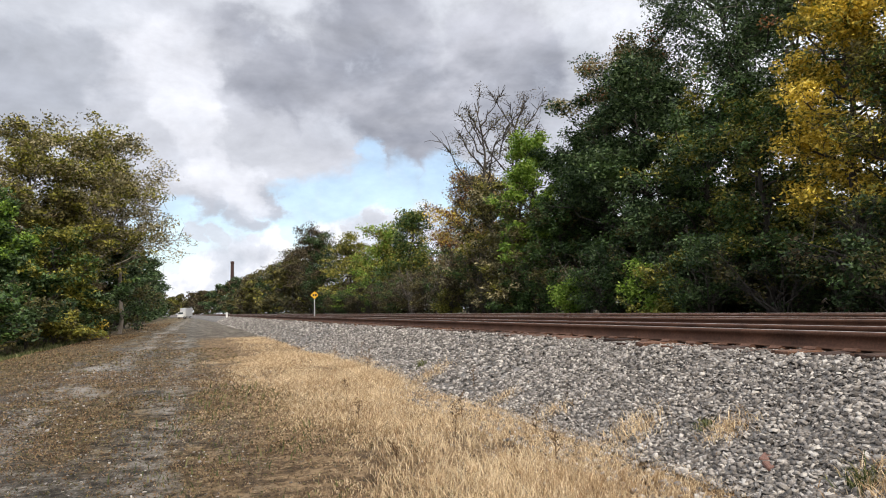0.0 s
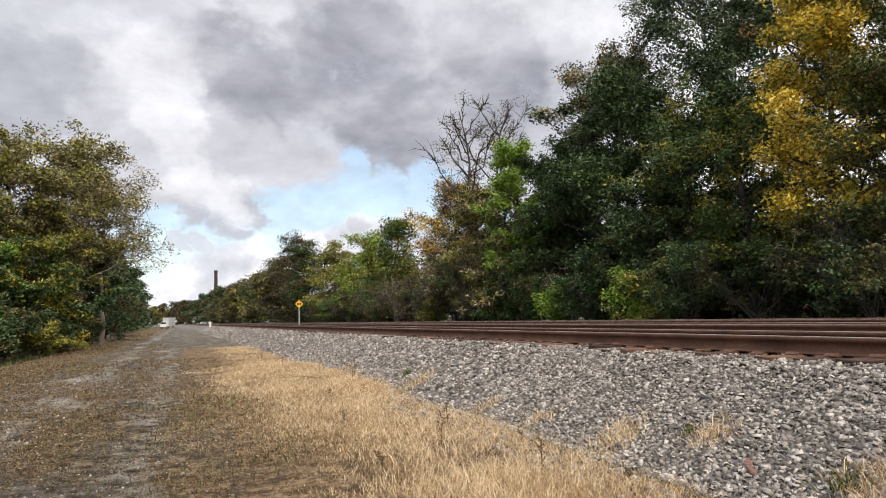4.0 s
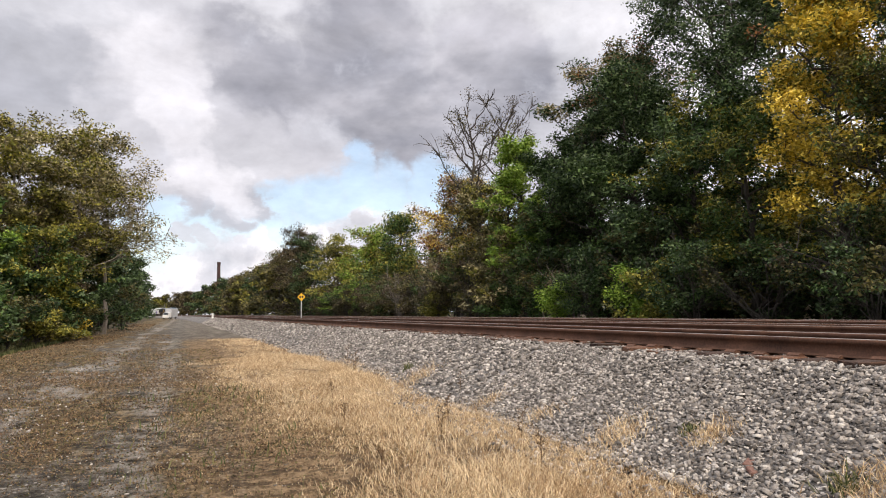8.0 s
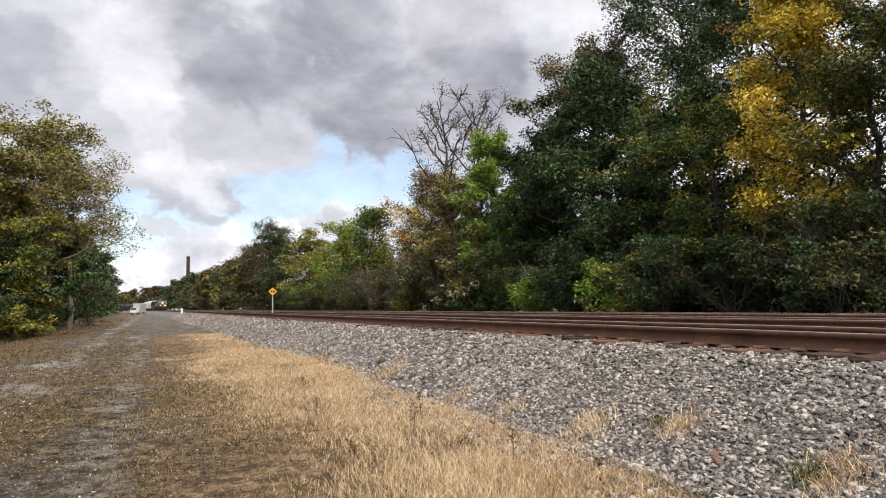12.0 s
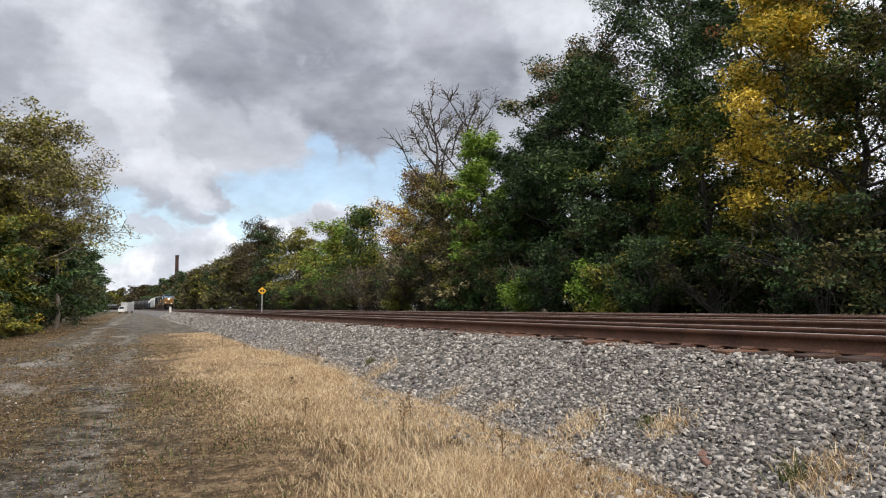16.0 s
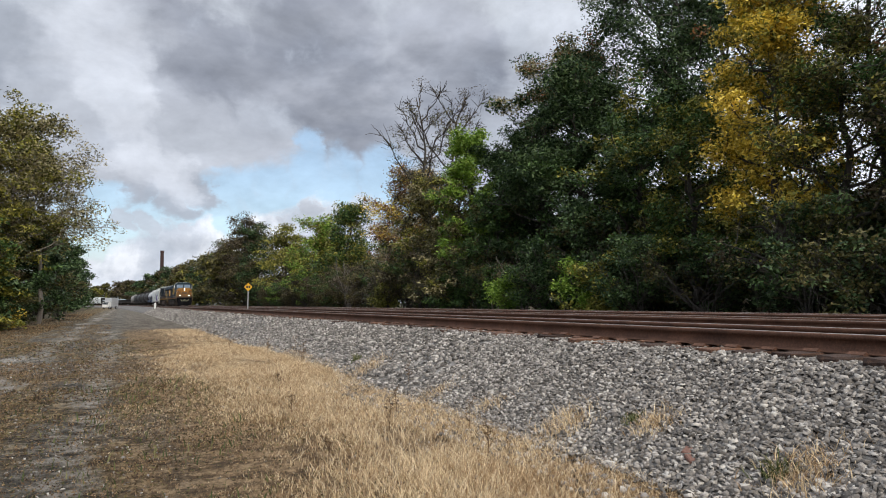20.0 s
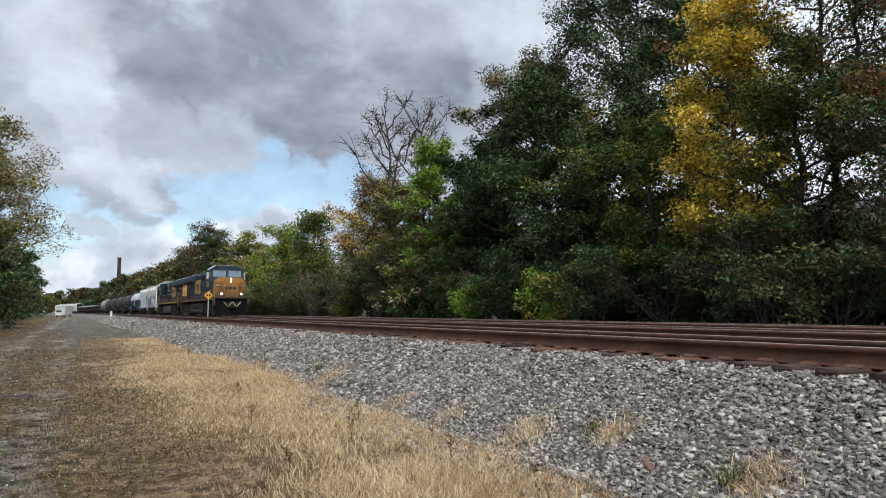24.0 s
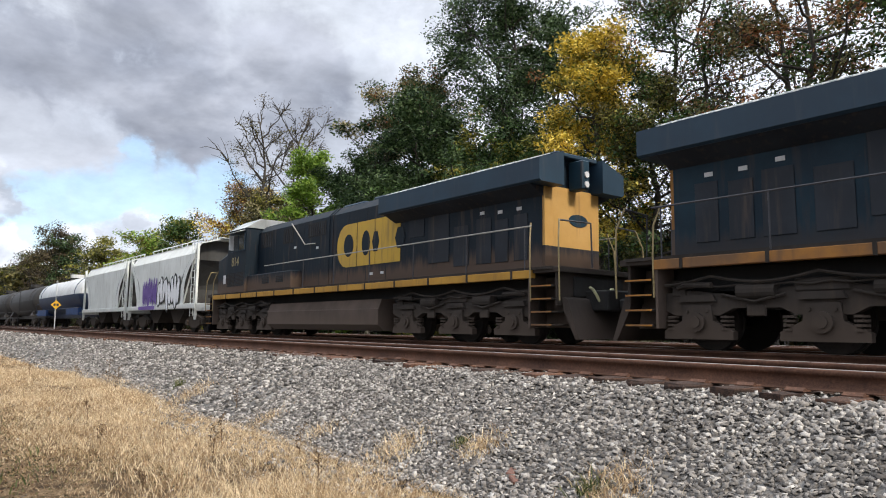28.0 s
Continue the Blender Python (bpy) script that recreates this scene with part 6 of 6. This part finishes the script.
child("broken_branch", limb_mesh("broken_branch", [(np.array([(lx + 0.4, ly - 0.4, 1.0), (lx + 0.1, ly - 0.7, 1.4), (lx - 0.05, ly - 0.8, 1.75)]), np.array([0.06, 0.045, 0.03]))], LOGWOOD, 6), lg)


# ---- dry grass and weeds ----
def blades(name, xs, ys, zs, tall, wide, mat, rng, bend=0.45):
    """Grass blades: each a bent strip narrowing to a point."""
    k = len(xs)
    a = rng.uniform(0, 2 * math.pi, k)
    side = np.stack([np.cos(a), np.sin(a), np.zeros(k)], 1) * (wide * rng.uniform(0.6, 1.4, k))[:, None]
    b = rng.uniform(0, 2 * math.pi, k)
    h = tall * rng.uniform(0.45, 1.25, k)
    lean = np.stack([np.cos(b), np.sin(b), np.zeros(k)], 1) * (h * bend * rng.uniform(0.1, 1.2, k))[:, None]
    base = np.stack([xs, ys, zs], 1)
    up = np.stack([np.zeros(k), np.zeros(k), h], 1)
    v = np.stack([base - side, base + side, base + 0.6 * up + 0.35 * lean + 0.7 * side, base + 0.6 * up + 0.35 * lean - 0.7 * side, base + up + lean], 1).reshape(-1, 3)
    o = np.arange(k)[:, None] * 5
    f = np.concatenate([o + np.array([[0, 1, 2]]), o + np.array([[0, 2, 3]]), o + np.array([[3, 2, 4]])], 1).reshape(-1, 3)
    return mesh_from(name, v, f, mat)


def ground_z(xs, ys):
    return np.array([height_at(float(x), float(y)) for x, y in zip(xs, ys)])


def field(rng, k, x0, x1, y0, y1, gather=0.55, power=1.8, margin=1.3):
    """Places for grass, thicker near the camera, in patches."""
    xs = rng.uniform(x0, x1, k)
    ys = y0 + (y1 - y0) * rng.uniform(0, 1, k) ** power
    keep = np.array([noise.noise((x * 0.8, y * 0.5, 7.0)) + 0.5 * noise.noise((x * 3.1, y * 2.6, 2.0)) for x, y in zip(xs, ys)])
    ok = keep > rng.uniform(-1.0, 0.25, k) + (gather - 0.55)
    # ragged, thinning left margin
    drift = np.array([noise.noise((5.0, y * 0.33, 1.0)) + 0.5 * noise.noise((9.0, y * 1.4, 1.0)) for y in ys])
    ok &= rng.uniform(0, 1, k) < np.clip((xs - x0) / margin + 0.8 * drift, 0.0, 1.0)
    xs, ys = xs[ok], ys[ok]
    return xs + np.array([sway(y)[0] for y in ys]), ys


rng = np.random.default_rng(31)
lot = [field(rng, 195000, 0.0, 4.75, 1.5, 26, 0.62, 1.5, 2.6), field(rng, 15000, 1.6, 4.8, 24, 46, 0.6, 1.3, 1.8), field(rng, 22000, -0.6, 1.6, 2.0, 26, 1.0, 1.5)]
xs, ys = np.concatenate([a for a, b in lot]), np.concatenate([b for a, b in lot])
grow = np.clip((xs - 0.1) / 2.0, 0.3, 1.0) * (1.0 + 0.9 * np.array([noise.noise((x * 0.5, y * 0.4, 11.0)) for x, y in zip(xs, ys)]))
tagged(new("dry_grass", blades("dry_grass", xs, ys, ground_z(xs, ys) - 0.01, 0.105 * grow, 0.0015 + 0.00019 * ys, DRY, rng, 1.45)), "dense dry straw-coloured grass at the foot of the bank", "grass", kind="stuff")
BROWN_DRY = material("brown_dead_grass", tones((0.06, 0.034, 0.017), (0.155, 0.092, 0.045), (0.32, 0.215, 0.115)), 0.6, 8, 0.85, island=0.6, translucent=0.2)
lot = [field(rng, 84000, -4.6, 2.4, 2.5, 22, 0.8, 1.6), field(rng, 9000, -7.8, -3.8, 14, 60, 0.6, 1.2), field(rng, 5000, -3.5, -0.5, 16, 60, 0.9, 1.2), field(rng, 3500, -8, -3.0, 58, 130, 0.8, 1.0)]
xs, ys = np.concatenate([a for a, b in lot]), np.concatenate([b for a, b in lot])
tagged(new("short_dead_grass", blades("short_dead_grass", xs, ys, ground_z(xs, ys) - 0.01, 0.032 + 0.0008 * ys, 0.0021 + 0.00026 * ys, BROWN_DRY, rng, 1.7)), "short trampled brown grass along the gravel lane", "grass", kind="stuff")
lot = [field(rng, 90000, -6.5, 2.6, 2.3, 15, 0.7, 1.5, 0.6), field(rng, 16000, -7.5, 1.5, 14, 34, 0.6, 1.3, 0.6)]
xs, ys = np.concatenate([a for a, b in lot]), np.concatenate([b for a, b in lot])
spots = np.stack([xs, ys, ground_z(xs, ys) + rng.uniform(0.0, 0.022, len(xs))], 1)
half = rng.uniform(0, 1, len(xs)) < 0.6
litter_root = tagged(new("ground_litter"), "dead clover, leaf crumbs and straw trodden into the lane", "litter", kind="stuff")
for pick, hue in ((half, BROWN_DRY), (~half, LEAF["olive"])):
    child("crumbs", leaf_mesh("crumbs", spots[pick], 0.012 + 0.0016 * ys[pick], hue, rng, 0.2), litter_root)
lot = [field(rng, 9000, -9.6, -7.2, 26, 70, 0.4, 1.2), field(rng, 1500, -1.5, 1.5, 3, 16, 1.0, 1.5)]
xs, ys = np.concatenate([a for a, b in lot]), np.concatenate([b for a, b in lot])
tagged(new("green_grass", blades("green_grass", xs, ys, ground_z(xs, ys) - 0.01, 0.10 + 0.003 * ys, 0.004 + 0.0004 * ys, WEED, rng, 0.7)), "green grass and weeds along the shallow ditch", "grass", kind="stuff")


def bank(x):
    return 0.02 + (x - 4.45) * 0.508 if x < 6.22 else min(0.919 + (x - 6.22) * 0.28, 0.98)


def tuft(label, x, y, tall, spread, k, mat, name="grass_tuft", wide=0.0036):
    r = np.random.default_rng(int(x * 1000 + y * 77))
    px, py = x + r.normal(0, spread, k), y + r.normal(0, spread, k)
    pz = np.array([bank(a) if a > 4.45 else 0.0 for a in px]) + 0.005
    tagged(new(name, blades(name, px, py, pz, np.full(k, tall), np.full(k, wide), mat, r, 1.5)), label, "grass", "tufts on the ballast", kind="stuff")


for x, y, h, s, k in ((5.02, 5.6, 0.10, 0.12, 420), (4.68, 6.75, 0.11, 0.18, 640), (4.86, 3.75, 0.11, 0.16, 520), (4.65, 8.5, 0.10, 0.14, 240), (4.64, 10.2, 0.11, 0.15, 240), (4.75, 14.0, 0.16, 0.22, 420)):
    tuft("pale dry grass tuft growing through the ballast", x, y, h, s, k, DRY)
for x, y, h in ((4.92, 15.3, 0.16), (4.80, 3.95, 0.12), (5.0, 5.9, 0.08)):
    tuft("small green weed growing through the ballast", x, y, h, 0.07, 90, WEED, "weed", 0.007)


def stalk(x, y, h, seed):
    """A dead weed: a thin brown stem with side shoots and seed heads."""
    r = np.random.default_rng(seed)
    z = bank(x) if x > 4.45 else 0.0
    root = tagged(new("weed_stalk"), "dead brown weed stalk standing in the dry grass", "weed", "weed stalks in the grass")
    root.location = (x, y, z - 0.02)
    t = np.linspace(0, 1, 5)
    stem = np.stack([0.06 * h * r.normal() * t, 0.06 * h * r.normal() * t, h * t], 1)
    limbs = [(stem, 0.006 * (1 - 0.6 * t))]
    heads = []
    for i in range(7):
        u = r.uniform(0.35, 1.0)
        a = r.uniform(0, 6.28)
        p = stem[0] + (stem[-1] - stem[0]) * u
        q = p + np.array([math.cos(a) * 0.12 * h, math.sin(a) * 0.12 * h, 0.16 * h])
        limbs.append((np.array([p, (p + q) / 2 + (0, 0, -0.01), q]), np.array([0.004, 0.003, 0.002])))
        heads.append(q)
    child("stem", limb_mesh("stem", limbs, BROWN_DRY, 4), root)
    c = np.repeat(np.array(heads), 9, 0) + r.normal(0, 0.02, (63, 3))
    tagged(child("seed_head", leaf_mesh("seed_head", c, 0.025, BROWN_DRY, r), root), kind="stuff")


for k, (x, y, h) in enumerate(((4.73, 11.6, 0.34), (4.4, 18.2, 0.6), (4.3, 18.8, 0.7), (4.1, 17.2, 0.5), (3.9, 20.5, 0.55), (3.5, 9.0, 0.42), (3.0, 8.0, 0.38), (2.2, 9.8, 0.36), (3.9, 7.6, 0.4), (3.3, 24.0, 0.6), (2.9, 27.0, 0.6), (1.9, 6.8, 0.3), (3.4, 6.2, 0.42), (2.6, 12.5, 0.4))):
    stalk(x, y, h, 900 + k)

# ---- ballast stones ----
def stones(k, rng, lo, hi):
    """Angular stone shapes: eight jittered corners each, turned at random."""
    cube = np.array([(-1, -1, -1), (1, -1, -1), (1, 1, -1), (-1, 1, -1), (-1, -1, 1), (1, -1, 1), (1, 1, 1), (-1, 1, 1)], float)
    v = cube[None] * rng.uniform(0.6, 1.0, (k, 8, 3)) * (rng.uniform(0.6, 1.75, (k, 1, 3)) * (1, 1, 0.45))
    # lying flat for the most part
    q = np.stack([rng.normal(size=k), rng.normal(0, 0.22, k), rng.normal(0, 0.22, k), rng.normal(size=k)], 1)
    q /= np.linalg.norm(q, axis=1)[:, None]
    w, x, y, z = q.T
    m = np.stack([1 - 2 * (y * y + z * z), 2 * (x * y - z * w), 2 * (x * z + y * w), 2 * (x * y + z * w), 1 - 2 * (x * x + z * z), 2 * (y * z - x * w), 2 * (x * z - y * w), 2 * (y * z + x * w), 1 - 2 * (x * x + y * y)], 1).reshape(k, 3, 3)
    return np.einsum("nij,nkj->nki", m, v) * rng.uniform(lo, hi, (k, 1, 1))


# the face that lies on the bank is left off
QUADS = np.array([(4, 5, 6, 7), (0, 1, 5, 4), (1, 2, 6, 5), (2, 3, 7, 6), (3, 0, 4, 7)])
rng = np.random.default_rng(41)
verts = []
for k, x0, x1, y0, y1, lo, hi in ((31000, 4.3, 6.5, 0.8, 11, 0.012, 0.026), (13500, 4.3, 6.5, 11, 30, 0.018, 0.036), (3600, 4.3, 6.5, 30, 70, 0.03, 0.055), (2600, 4.3, 6.5, 70, 130, 0.05, 0.085), (1600, 3.5, 4.5, 1.5, 14, 0.010, 0.026), (6500, -6.0, 3.4, 2.5, 13, 0.004, 0.011), (2500, -6.0, 2.5, 10, 24, 0.008, 0.018), (7000, 6.36, 7.05, 0.5, 26, 0.011, 0.021), (2600, 7.0, 8.9, 0.5, 14, 0.014, 0.028)):
    v = stones(k, rng, lo, hi)
    xs, ys = rng.uniform(x0, x1, k), rng.uniform(y0, y1, k)
    z = np.where(xs < 4.45, 0.0, np.where(xs < 6.22, 0.02 + (xs - 4.45) * 0.508, np.minimum(0.919 + (xs - 6.22) * 0.28, 0.982))) + rng.uniform(-0.012, 0.02, k)
    v += np.stack([xs + np.array([sway(y)[0] for y in ys]), ys, z], 1)[:, None]
    verts.append(v.reshape(-1, 3))
verts = np.concatenate(verts)
quads = (np.arange(len(verts) // 8)[:, None, None] * 8 + QUADS[None]).reshape(-1, 4)
tagged(child("ballast_stones", mesh_from("ballast_stones", verts, quads, STONE), bed, "loose crushed grey and white stones"), kind="stuff")
shapes = [mesh_from("stone", v, QUADS, STONE) for v in stones(12, rng, 0.022, 0.036)]
for i in range(290):
    x, y = rng.uniform(4.5, 6.2), rng.uniform(1.6, 8.0)
    ob = child("stone", shapes[i % 12], bed)
    ob.matrix_basis = pose(x, y, bank(x) + 0.012, *rng.uniform(-14, 14, 2), rng.uniform(0, 360))
BRICK = material("broken_brick", tones((0.13, 0.065, 0.05), (0.20, 0.11, 0.085)), 6, 40, 0.9, bump=0.5)
for x, y, a in ((4.80, 4.90, 20), (4.72, 4.78, 70)):
    ob = new("brick_fragment", None)
    tagged(ob, "broken reddish brick fragment lying in the ballast", "brick", "brick fragments")
    ob.matrix_basis = pose(x, y, bank(x) + 0.02, 8, -20, a)
    part("fragment", box(bmesh.new(), -0.06, 0.06, -0.04, 0.04, -0.03, 0.012, 0.01), BRICK, ob)


motions()
